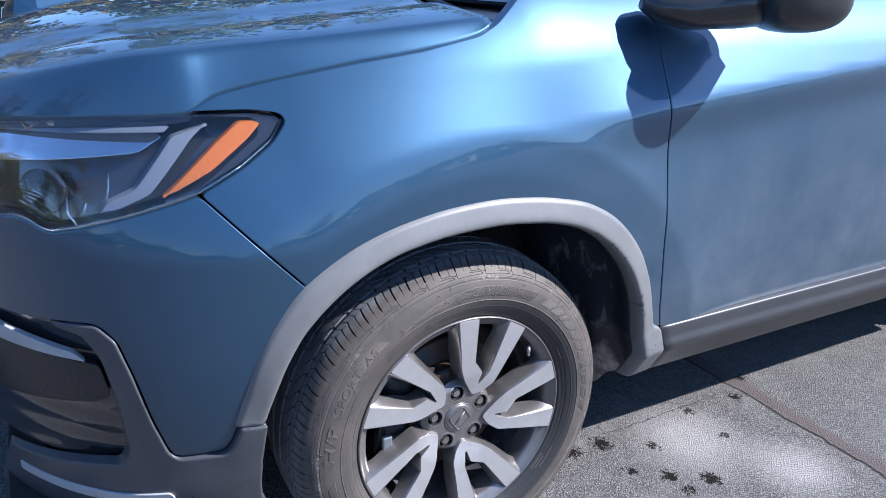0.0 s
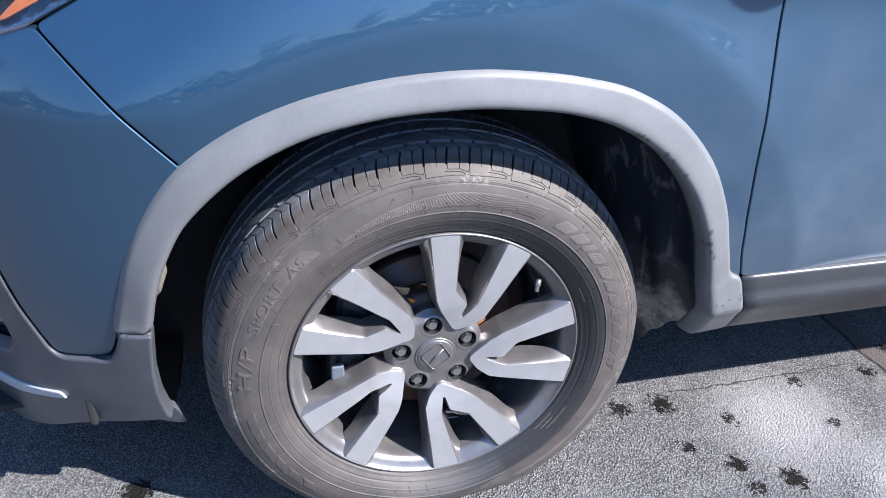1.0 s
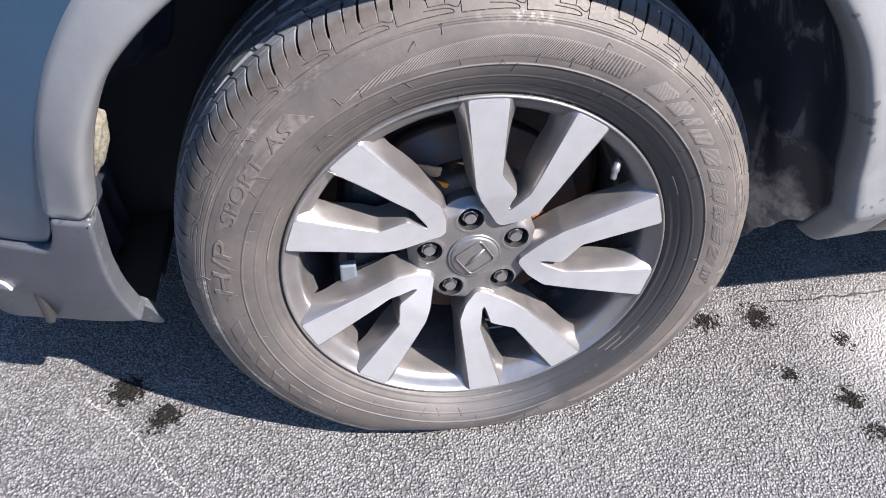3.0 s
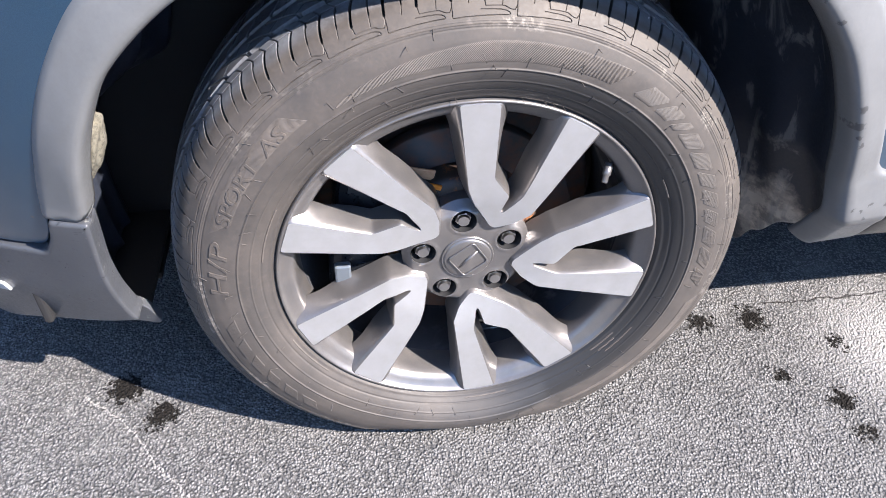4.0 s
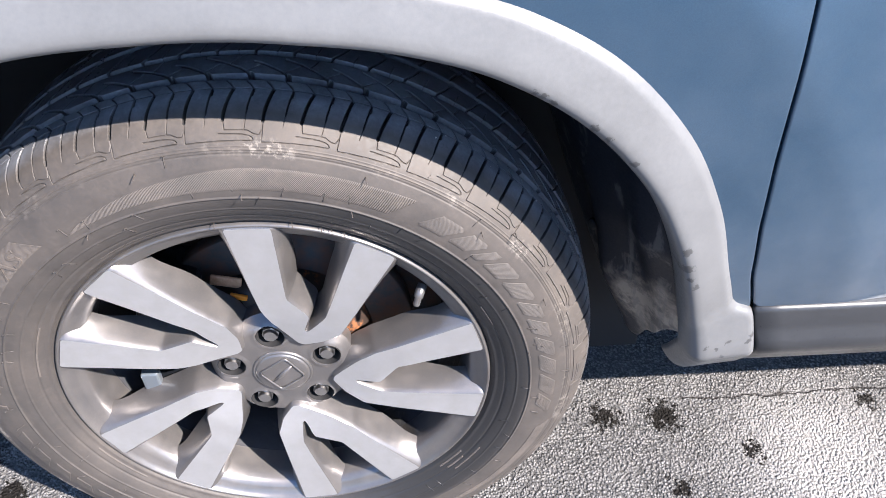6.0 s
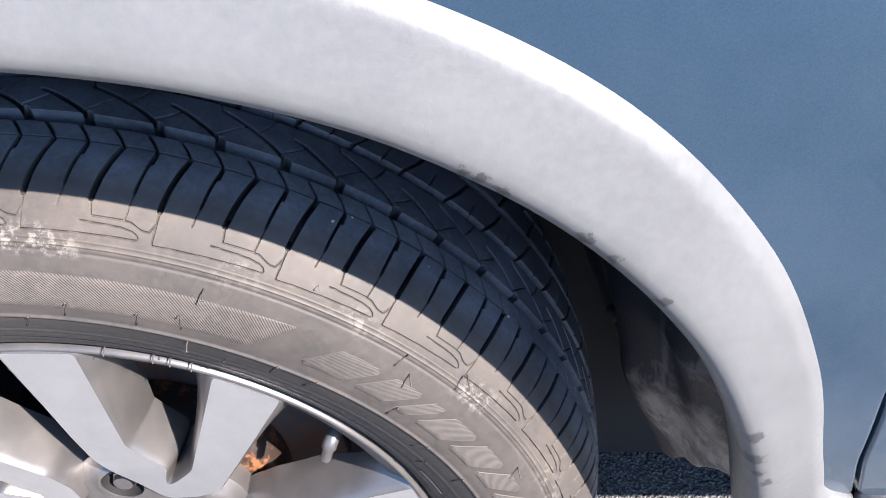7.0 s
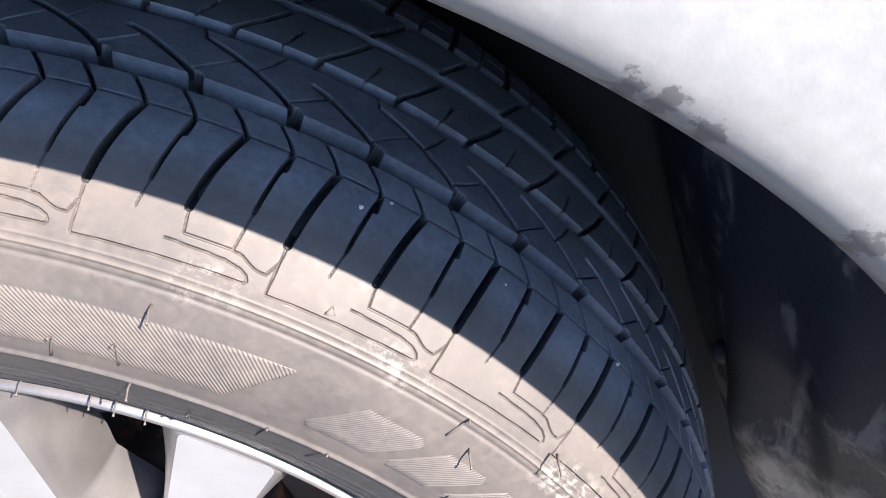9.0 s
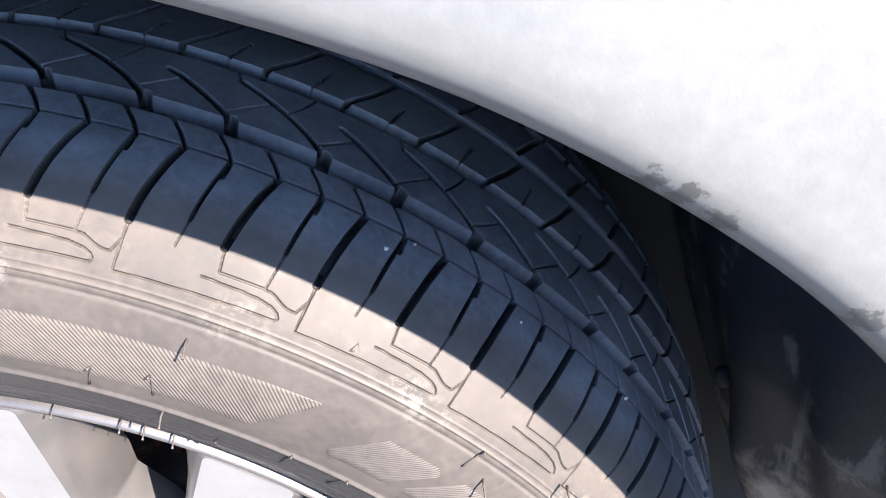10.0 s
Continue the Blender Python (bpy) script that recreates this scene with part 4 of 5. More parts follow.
def side_patch(name, a0, a1, r_lo, r_hi, lift=0.0006, hatch=0.0, pitch=0.0016, slant=-1.0, nr=18, res=0.0006, material=None):
    """A raised patch between two angles; r_lo and r_hi give its edges along it (0 to 1). Hatching runs along the mesh."""
    span_ = abs(a1 - a0) * math.pi / 180 * 0.315
    n = max(2, round(span_ / pitch)) * 4 + 1 if hatch else max(6, int(span_ / res))
    t = np.linspace(0, 1, n)[:, None]
    f = np.linspace(0, 1, nr)[None]
    lo, hi = np.array([r_lo(v) for v in t[:, 0]])[:, None], np.array([r_hi(v) for v in t[:, 0]])[:, None]
    r = lo + (hi - lo) * f
    a = a0 + (a1 - a0) * t + 0 * f
    h = lift + 0 * a
    if hatch:
        a = a - slant * np.degrees((r - 0.315) / 0.315)
        h = lift + hatch * np.array([0.0, 0.5, 1.0, 0.5])[np.arange(n) % 4][:, None] + 0 * a
    edge = np.minimum(np.minimum(f, 1 - f) * nr, np.minimum(t, 1 - t) * n)
    h = np.where(edge < 0.5, -0.0008, h)
    p = settle(on_wheel(a, side_y(r) - h, r))
    return part(name, grid_mesh(name, p, flip=a1 > a0), material or RAISED, tyre)


side_patch("hatched_band", 123, 56.6, lambda t: 0.3015 + max(0, t - 0.88) * 0.21, lambda t: 0.3030 + 0.0240 * min(1, t * 1.8) ** 0.7, 0.0001, 0.0005, 0.0019, nr=12)
side_patch("hatched_plate", 159, 128, lambda t: 0.3065, lambda t: 0.3325, 0.0001, 0.0004, 0.0015, nr=10)
side_patch("smooth_band", -16, -62, lambda t: 0.318 - 0.004 * t, lambda t: 0.333 - 0.012 * t, 0.0005, 0.0003)
c = 55.2
for wide in (5.6, 4.4, 2.2, 5.0, 5.2, 4.2, 4.6, 4.4, 5.2, 5.4, 4.2):
    # plain shapes where a maker's name is moulded: a shallow hatched field
    side_patch("brand_mark", c, c - wide, lambda t: 0.3030 + 0.020 * max(0, 0.16 - t), lambda t: 0.3265 - 0.018 * max(0, t - 0.8), 0.0003, 0.0005, 0.0015, 1.0, 10, material=SIDEWALL)
    c -= wide + 1.3
for k in range(6):
    c = 190.0 + k * 6.6
    side_patch("brand_mark", c + 2.3, c - 2.3, lambda t: 0.3085, lambda t: 0.3255, 0.0006, 0.0002, material=SIDEWALL)
for lo_, hi_, rad in ((58, 66, 0.2545), (75, 84, 0.2545), (-46, -36, 0.2600), (-44, -37, 0.2660), (150, 168, 0.2650), (104, 122, 0.2590), (200, 218, 0.2600), (268, 282, 0.2600), (20, 27, 0.2660), (318, 330, 0.272)):
    # small moulded type near the bead: rows of plain bars
    side_patch("small_type", hi_, lo_, lambda t: rad - 0.0013, lambda t: rad + 0.0013, 0.0001, 0.0005, 0.0021, 0.2, 6)


def side_text(text, a_start, a_end, r_mid, height, lean=0.18):
    """Raised slanted lettering that runs clockwise round the sidewall, tops outward, from one angle to another."""
    curve = bpy.data.curves.new("lettering", "FONT")
    curve.body, curve.size, curve.extrude, curve.resolution_u = text, height * 1.4, 0.0, 3
    tmp = new("lettering", curve)
    flat = bpy.data.meshes.new_from_object(tmp.evaluated_get(bpy.context.evaluated_depsgraph_get()))
    bpy.data.objects.remove(tmp)
    bm = bmesh.new()
    bm.from_mesh(flat)
    bmesh.ops.triangulate(bm, faces=bm.faces[:])
    face = bm.faces[:]
    out = bmesh.ops.extrude_face_region(bm, geom=face)
    for v in out["geom"]:
        if isinstance(v, bmesh.types.BMVert):
            v.co.z = 1.0
    wide = max(v.co.x for v in bm.verts)
    for v in bm.verts:
        r = r_mid - height / 2 + v.co.y
        a = radians(a_start + (a_end - a_start) * v.co.x / wide) - v.co.y * lean / r_mid
        y = float(side_y(r)) - (0.0013 if v.co.z > 0.5 else -0.0005)
        p = settle(np.array([[math.cos(a) * r, y, math.sin(a) * r]]))[0]
        v.co = p
    bmesh.ops.recalc_face_normals(bm, faces=bm.faces[:])
    return part("lettering", bm, RAISED, tyre, "raised moulded lettering")


side_text("SPORT", 159.0, 141.5, 0.3185, 0.0165)
side_text("AS", 138.8, 132.2, 0.3180, 0.0165)
side_text("H/P", 179.5, 163.8, 0.3175, 0.0215)

# moulding flash: short ticks and vent hairs
rng = random.Random(7)
for k in range(68):
    a = k * 5.3 + rng.uniform(-2, 2)
    r = rng.choice((0.272, 0.285, 0.298, 0.302, 0.331))
    slant = rng.uniform(-1.2, 1.2)
    pts = []
    for t in np.linspace(0, 1, 4):
        rr_ = r + 0.010 * t
        pts.append(settle(on_wheel(np.array([a + slant * t]), side_y(np.array([rr_])) - 0.0003, np.array([rr_])))[0])
    tip = Vector(pts[-1]) + Vector((0, -0.0025, 0.001))
    part("vent_tick", rod_mesh("vent_tick", [*pts, tip], 0.0005, 5), SIDEWALL, tyre)

# long vent hairs that stand off the rubber
for a, r in ((68.2, 0.3315), (68.5, 0.2934), (45.8, 0.331), (40.9, 0.351), (70.6, 0.2535), (72.9, 0.2530), (67.7, 0.2535), (79.3, 0.2540), (96, 0.2545), (104, 0.331), (88, 0.2985), (25, 0.3310), (12, 0.2950), (118, 0.2940)):
    base = Vector(on_wheel(np.array([a]), side_y(np.array([r])), np.array([r]))[0])
    part("vent_hair", rod_mesh("vent_hair", [base + Vector((0, 0.001, 0)), base + Vector((0.0004, -0.0035, 0.0002)), base + Vector((0.0012, -0.0075, -0.0006)), base + Vector((0.0014, -0.0085, -0.0009))], 0.0005, 6, [0.0007, 0.0004, 0.0004, 0.0006]), RAISED, tyre)

# a small moulded triangle on the shoulder, and bits of grit
tri = [Vector(on_wheel(np.array([a]), np.interp(r, _fr[_fy < 0.05], _fy[_fy < 0.05]) - 0.0001, np.array([r]))[0]) for a, r in ((58.95, 0.3487), (58.72, 0.3517), (58.38, 0.3497), (58.95, 0.3487))]
part("wear_mark", rod_mesh("wear_mark", tri, 0.0003, 6), RAISED, tyre)
for a, y, r, size in ((59.5, 0.0274, 0.3733, 0.0011), (57.9, 0.0355, 0.3752, 0.0008), (38.8, 0.0359, 0.3755, 0.0011), (49.5, 0.0300, 0.3740, 0.0006)):
    bm = bmesh.new()
    bmesh.ops.create_icosphere(bm, subdivisions=1, radius=size)
    for k, v in enumerate(bm.verts):
        v.co *= 0.7 + 0.5 * ((k * 37) % 11) / 11
    part("grit", bm, GRIT, tyre, "pale bit of grit", Matrix.Translation(on_wheel(np.array([a]), y, np.array([r]))[0]))

# ---- wheel: alloy rim ----
RIM = [(0.010, 0.2500), (0.003, 0.2497), (-0.0008, 0.2487), (-0.0018, 0.2470), (-0.0005, 0.2452), (0.0020, 0.2440), (0.0050, 0.2405), (0.0085, 0.2345), (0.0115, 0.2290), (0.018, 0.2252), (0.034, 0.2235), (0.06, 0.221), (0.10, 0.214), (0.15, 0.212), (0.185, 0.216), (0.20, 0.240), (0.207, 0.2460)]
rim = part("alloy_rim", revolve("alloy_rim", RIM[:12], 160, flip=True), ALLOY, car, "ten-spoke machined and grey painted alloy rim", Matrix.Translation(HUB))
part("rim_barrel", revolve("rim_barrel", RIM[11:], 160, flip=True), DUSTY, rim, "dark grey barrel of the rim")

VEE = [(-0.0205, 0.2440), (-0.0050, 0.1215), (0.0030, 0.0985), (0.0262, 0.0560), (0.0330, 0.0520), (0.0555, 0.0595), (0.0765, 0.0745), (0.1450, 0.1975),
       (0.1060, 0.2205), (0.0640, 0.1060), (0.0420, 0.0800), (0.0372, 0.0790), (0.0395, 0.0890), (0.0460, 0.1080), (0.0255, 0.1385), (0.0260, 0.2430)]


def face_y(x, z):
    r = math.hypot(x, z)
    return float(np.interp(r, [0.04, 0.075, 0.11, 0.15, 0.20, 0.24, 0.247], [0.0215, 0.0155, 0.0085, 0.0045, 0.0015, -0.001, -0.0012]))


def spoke_mesh():
    """A pair of arms joined at the hub: machined face, chamfer and splayed painted sides."""
    ring = rounded(VEE, 0.003, 0.004)
    v, f, n = fill(ring, 0.007)
    verts = [(x, face_y(x, z), z) for x, z in v]
    faces = []
    for a, b, c in f:
        cross = (v[b][0] - v[a][0]) * (v[c][1] - v[a][1]) - (v[b][1] - v[a][1]) * (v[c][0] - v[a][0])
        faces.append((a, b, c) if cross > 0 else (a, c, b))
    base = index_of(v, ring)
    return verts, faces, base, ring


sv, sf, sb, sring = spoke_mesh()
face_data = mesh_of("spoke_face", sv, sf, True)
face_data.materials.append(MACHINED)


def spoke_side():
    verts, faces, rows = [], [], []
    radius = np.hypot(*sring.T)
    # narrow at the hub, with a fillet where the arms run into the rim
    swell = np.interp(radius, [0.09, 0.13, 0.20, 0.24], [0.60, 0.62, 1.0, 1.3])
    fillet = 0.004 * np.array([float(smooth_step(0.200, 0.240, q)) for q in radius])
    for d, out in ((0.0, 0.0), (0.0016, 0.0018), (0.0060, 0.0038), (0.014, 0.0064), (0.025, 0.0092), (0.034, 0.0112), (0.042, 0.0118)):
        push = out * swell + fillet * float(smooth_step(0.003, 0.030, d))
        ring = sring + (inset(sring, -0.01) - sring) * (push / 0.01)[:, None]
        row = []
        for (x, z), (x0, z0) in zip(ring, sring):
            r = math.hypot(x, z)
            if r > 0.2465:
                x, z, r = x * 0.2465 / r, z * 0.2465 / r, 0.2465
            y = face_y(x0, z0) + d * (1 - 0.25 * float(smooth_step(0.16, 0.22, r)))
            row.append(len(verts))
            verts.append((x, y, z))
        rows.append(row)
    n = len(sring)
    for a, b in zip(rows, rows[1:]):
        faces += [(a[i], b[i], b[(i + 1) % n], a[(i + 1) % n]) for i in range(n)]
    bm = bmesh.new()
    me = mesh_of("spoke", verts, faces)
    bm.from_mesh(me)
    bmesh.ops.recalc_face_normals(bm, faces=bm.faces[:])
    bm.to_mesh(me)
    bm.free()
    me.shade_smooth()
    me.set_sharp_from_angle(angle=radians(28))
    return me


side_data = spoke_side()
side_data.materials.append(ALLOY)
for k in range(5):
    turn = Matrix.Rotation(radians(-72 * k), 4, "Y")
    arm = part("spoke", side_data, ALLOY, rim, "", turn)
    # the machined face lies flush on its arm
    part("spoke_face", face_data, MACHINED, rim, "bright machined spoke face", turn)


def hub_mesh():
    ring = np.array([(math.cos(a) * (0.0855 + 0.002 * math.cos(5 * (a - radians(96)))), math.sin(a) * (0.0855 + 0.002 * math.cos(5 * (a - radians(96))))) for a in np.linspace(0, 2 * math.pi, 180, endpoint=False)])
    holes = []
    for k in range(5):
        c = radians(96 + 72 * k)
        holes.append(np.array([(math.cos(c) * 0.0605 + 0.0168 * math.cos(t), math.sin(c) * 0.0605 + 0.0168 * math.sin(t)) for t in np.linspace(0, 2 * math.pi, 24, endpoint=False)]))
    v, f, _ = fill(ring, 0.003, holes=holes)

    def depth(x, z):
        r = math.hypot(x, z)
        near = min(math.hypot(x - math.cos(radians(96 + 72 * k)) * 0.0605, z - math.sin(radians(96 + 72 * k)) * 0.0605) for k in range(5))
        return 0.0245 + 0.020 * float(smooth_step(0.072, 0.096, r)) - 0.0015 * math.exp(-(((near - 0.0185) / 0.002) ** 2))

    verts = [(x, depth(x, z), z) for x, z in v]
    faces = []
    for a, b, c in f:
        cross = (v[b][0] - v[a][0]) * (v[c][1] - v[a][1]) - (v[b][1] - v[a][1]) * (v[c][0] - v[a][0])
        faces.append((a, b, c) if cross > 0 else (a, c, b))
    for hole in [*holes, ring]:
        base = index_of(v, hole)
        o = len(verts)
        verts += [(x, 0.062, z) for x, z in hole]
        m = len(hole)
        faces += [(base[i], base[(i + 1) % m], o + (i + 1) % m, o + i) for i in range(m)]
    me = mesh_of("hub", verts, faces)
    bm = bmesh.new()
    bm.from_mesh(me)
    bmesh.ops.recalc_face_normals(bm, faces=bm.faces[:])
    bm.to_mesh(me)
    bm.free()
    me.shade_smooth()
    me.set_sharp_from_angle(angle=radians(35))
    return me


part("hub", hub_mesh(), ALLOY, rim, "dark grey painted hub with five nut wells")
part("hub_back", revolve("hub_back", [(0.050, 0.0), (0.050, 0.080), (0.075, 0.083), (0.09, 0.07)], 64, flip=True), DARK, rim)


def nut_mesh():
    bm = bmesh.new()
    bmesh.ops.create_cone(bm, cap_ends=True, segments=6, radius1=0.0108, radius2=0.0108, depth=0.026)
    bmesh.ops.bevel(bm, geom=bm.edges[:], offset=0.0011, segments=2, affect="EDGES", profile=0.6)
    top = bmesh.ops.create_cone(bm, cap_ends=True, segments=24, radius1=0.0088, radius2=0.0075, depth=0.004)["verts"]
    bmesh.ops.translate(bm, vec=(0, 0, 0.0148), verts=top)
    base = bmesh.ops.create_cone(bm, cap_ends=True, segments=24, radius1=0.0132, radius2=0.0118, depth=0.006)["verts"]
    bmesh.ops.translate(bm, vec=(0, 0, -0.009), verts=base)
    bmesh.ops.rotate(bm, matrix=Matrix.Rotation(radians(90), 3, "X"), verts=bm.verts)
    me = bpy.data.meshes.new("lug_nut")
    bm.to_mesh(me)
    bm.free()
    me.materials.append(STEEL)
    return me


nut = nut_mesh()
# near-black cups put the wells' shade and dark nut seats into colour
well = revolve("nut_well", [(0.0245, 0.0164), (0.030, 0.0160), (0.050, 0.0156), (0.054, 0.0)], 28)
for k in range(5):
    c = radians(96 + 72 * k)
    part("nut_well", well, DARK, rim, "nut well lined near-black for its shade", Matrix.Translation((math.cos(c) * 0.0605, 0.0, math.sin(c) * 0.0605)))
    part("lug_nut", nut, STEEL, rim, "steel hexagonal lug nut", Matrix.Translation((math.cos(c) * 0.0605, 0.042, math.sin(c) * 0.0605)) @ Matrix.Rotation(0.3 + k, 4, "Y"))
part("centre_cap", revolve("centre_cap", [(0.0195, 0.0), (0.0196, 0.020), (0.0202, 0.0300), (0.0212, 0.0318), (0.0228, 0.0322), (0.0222, 0.0332), (0.0218, 0.0345), (0.0235, 0.0356), (0.026, 0.0358)], 64, flip=True), ALLOY, rim, "round grey centre cap")
emblem = [(-0.0235, -0.0195), (0.0195, -0.0225), (0.0255, 0.0185), (-0.0195, 0.0225)]
emblem_turn = Matrix.Rotation(radians(41), 4, "Y").inverted()
emblem_pts = [emblem_turn @ Vector((x, 0.0186, z)) for x, z in rounded([(x * 0.92, z * 0.92) for x, z in emblem], 0.002, 0.005)]
part("emblem_frame", rod_mesh("emblem_frame", [*emblem_pts, emblem_pts[0]], 0.0012, 8), ALLOY, rim, "plain raised emblem frame")
part("emblem_plate", rod_mesh("emblem_plate", [emblem_turn @ Vector(q) for q in ((-0.017, 0.0198, -0.002), (0.0, 0.0190, 0.0), (0.018, 0.0198, 0.002))], 0.003, 8, [0.0016, 0.0030, 0.0016]), ALLOY, rim)
part("valve_stem", rod_mesh("valve_stem", [(0.1725, 0.020, 0.139), (0.1685, 0.013, 0.1325), (0.1672, 0.0105, 0.129), (0.1668, 0.010, 0.1275), (0.1645, 0.006, 0.1215), (0.1640, 0.0052, 0.120)], 0.004, 12, [0.0055, 0.0055, 0.0055, 0.0040, 0.0040, 0.0028]), ALLOY, rim, "valve stem with cap")
part("balance_weight", box_bm((0.03, 0.012, 0.004), (0.05, 0.09, -0.207), 0.001), GALV, rim)

# brake behind the spokes
part("brake_disc", revolve("brake_disc", [(0.075, 0.075), (0.075, 0.088), (0.094, 0.092), (0.094, 0.158), (0.096, 0.160), (0.116, 0.160), (0.118, 0.158)], 96, flip=True), IRON, car, "rusty iron brake disc", Matrix.Translation(HUB))
caliper = part("brake_caliper", box_bm((0.075, 0.085, 0.20), (-0.138, 0.10, 0.02), 0.014, Matrix.Rotation(radians(8), 4, "Y")), BLACK, car, "dark brake caliper", Matrix.Translation(HUB))
part("bracket", box_bm((0.022, 0.012, 0.03), (-0.166, 0.042, -0.024), 0.003), GALV, caliper)
part("tag_plate", box_bm((0.036, 0.004, 0.015), (0, 0, 0), 0.0015), TAN, caliper, "rusty tan sensor bracket", Matrix.Translation((-0.0555, 0.073, 0.1065)) @ Matrix.Rotation(radians(14), 4, "Y"))
part("tag_label", box_bm((0.020, 0.004, 0.007), (0, 0, 0), 0.001), ORANGE, caliper, "orange paint mark on the bracket", Matrix.Translation((-0.0405, 0.058, 0.095)) @ Matrix.Rotation(radians(18), 4, "Y"))
part("disc_hat", revolve("disc_hat", [(0.058, 0.072), (0.056, 0.085), (0.060, 0.100), (0.068, 0.106), (0.092, 0.108)], 64, flip=True), RUST, car, "rust-coloured brake disc hat", Matrix.Translation(HUB))
part("back_plate", revolve("back_plate", [(0.13, 0.05), (0.135, 0.19), (0.15, 0.2)], 64, flip=True), IRON, car, "rusty brake back plate", Matrix.Translation(HUB))


# ---- headlamp ----
def deeper(d):
    return lambda x, z: body_y(x, z) + d


LAMP = [*LAMP_BACK, *LAMP_LOW, (-0.90, 0.86), (-0.90, 0.985), (-0.773, 1.009), (-0.69, 1.0205), (-0.609, 1.026)]
lamp = panel("headlamp", LAMP, deeper(0.055), SMOKED, car, "swept-back clear headlamp with amber side reflector", grid=0.016, depth=0.01)
lens = panel("lens", LAMP, deeper(0.0), LENS, lamp, "clear glossy lens", grid=0.014, depth=0.0, gap=0.0035, edge=0.001)
lens.visible_shadow = False
lens.modifiers.new("thick", "SOLIDIFY").thickness = 0.0025
bezel = panel("bezel", [*LAMP_BACK, (-0.555, 0.893), (-0.535, 0.9), (-0.40, 1.0), (-0.40, 1.02), (-0.50, 1.022)], deeper(0.012), SMOKED, lamp, "dark lamp bezel", gap=0.004, corner=0.006, depth=0.03)
panel("amber_reflector", [(-0.560, 0.906), (-0.540, 0.912), (-0.480, 0.944), (-0.414, 0.992), (-0.388, 1.016), (-0.400, 1.020), (-0.425, 1.019), (-0.469, 0.986)], deeper(0.006), AMBER, lamp, "orange side reflector", corner=0.006, depth=0.012, gap=0.001)
panel("light_guide", [(-0.529, 0.996), (-0.468, 1.016), (-0.499, 0.990), (-0.574, 0.905), (-0.625, 0.879), (-0.655, 0.872), (-0.640, 0.891), (-0.596, 0.915)], deeper(0.018), FROST, lamp, "frosted light guide", corner=0.008, depth=0.02)
panel("chrome_strip", [(-0.88, 0.982), (-0.777, 0.987), (-0.545, 1.000), (-0.537, 0.990), (-0.580, 0.966), (-0.785, 0.939), (-0.88, 0.932)], lambda x, z: body_y(x, z) + 0.02 + 0.5 * max(0, z - 0.95), CHROME, lamp, "chrome lamp strip", corner=0.008, depth=0.02)
panel("upper_guide", [(-0.88, 1.0), (-0.773, 1.003), (-0.69, 1.012), (-0.55, 1.017), (-0.525, 1.010), (-0.537, 0.999), (-0.777, 0.9885), (-0.88, 0.985)], deeper(0.02), FROST, lamp, corner=0.004, depth=0.02)
for lx, lz in ((-0.735, 0.900),):
    ly = body_y(lx, lz)
    cup = revolve("projector", [(0.05, 0.0), (0.045, 0.018), (0.03, 0.030), (0.012, 0.036), (0.010, 0.039), (0.02, 0.040)], 40, flip=True)
    part("projector", cup, GLASS, lamp, "dark glossy projector bowl", Matrix.Translation((lx, ly + 0.005, lz)) @ Matrix.Rotation(radians(-35), 4, "Z"))

# thin chrome rods shape the white streaks reflected in the lamp
for rod in ([(-0.629, 0.937), (-0.632, 0.915), (-0.640, 0.890)], [(-0.694, 0.893), (-0.697, 0.868), (-0.686, 0.850)], [(-0.668, 0.888), (-0.674, 0.870)]):
    part("streak_rod", rod_mesh("streak_rod", [(x, body_y(x, z) + 0.022, z) for x, z in rod], 0.0016, 8), CHROME, lamp, "chrome rod for a white reflected streak")
for k in range(5):
    x, z = -0.757 + 0.0055 * k, 0.876 + 0.0048 * k
    part("reflector_facet", rod_mesh("reflector_facet", [(x - 0.008, body_y(x, z) + 0.024, z + 0.006), (x + 0.010, body_y(x, z) + 0.020, z - 0.004)], 0.0013, 6), CHROME, lamp)


# ---- door mirror ----
def mirror_shell():
    bm = bmesh.new()
    bmesh.ops.create_uvsphere(bm, u_segments=40, v_segments=24, radius=1)
    for v in bm.verts:
        x, y, z = v.co
        q = lambda a, e: math.copysign(abs(a) ** e, a)  # noqa: E731
        x, y, z = q(x, 0.75), q(y, 0.7), q(z, 0.7)
        v.co = (0.085 * x * (1 - 0.25 * y), 0.11 * y, 0.085 * z * (1 + 0.12 * y) + 0.01 * y)
    for f in bm.faces:
        f.smooth = True
    return bm


mirror = part("side_mirror", mirror_shell(), MIRROR_SHELL, car, "black door mirror housing", Matrix.Translation((0.655, -0.135, 1.248)) @ Matrix.Rotation(radians(-14), 4, "Z"))
part("mirror_foot", rod_mesh("mirror_foot", [(0.405, 0.022, 1.212), (0.435, 0.010, 1.206), (0.49, -0.018, 1.203), (0.57, -0.060, 1.215), (0.63, -0.095, 1.225)], 0.03, 24, [0.020, 0.046, 0.066, 0.080, 0.084], 0.62), MIRROR_SHELL, mirror).matrix_parent_inverse = mirror.matrix_basis.inverted()
part("mirror_glass", box_bm((0.004, 0.125, 0.095), (0.0, 0, 0), 0.0015), CHROME, mirror, "mirror glass", Matrix.Translation((0.0845, 0.0, 0.0)))

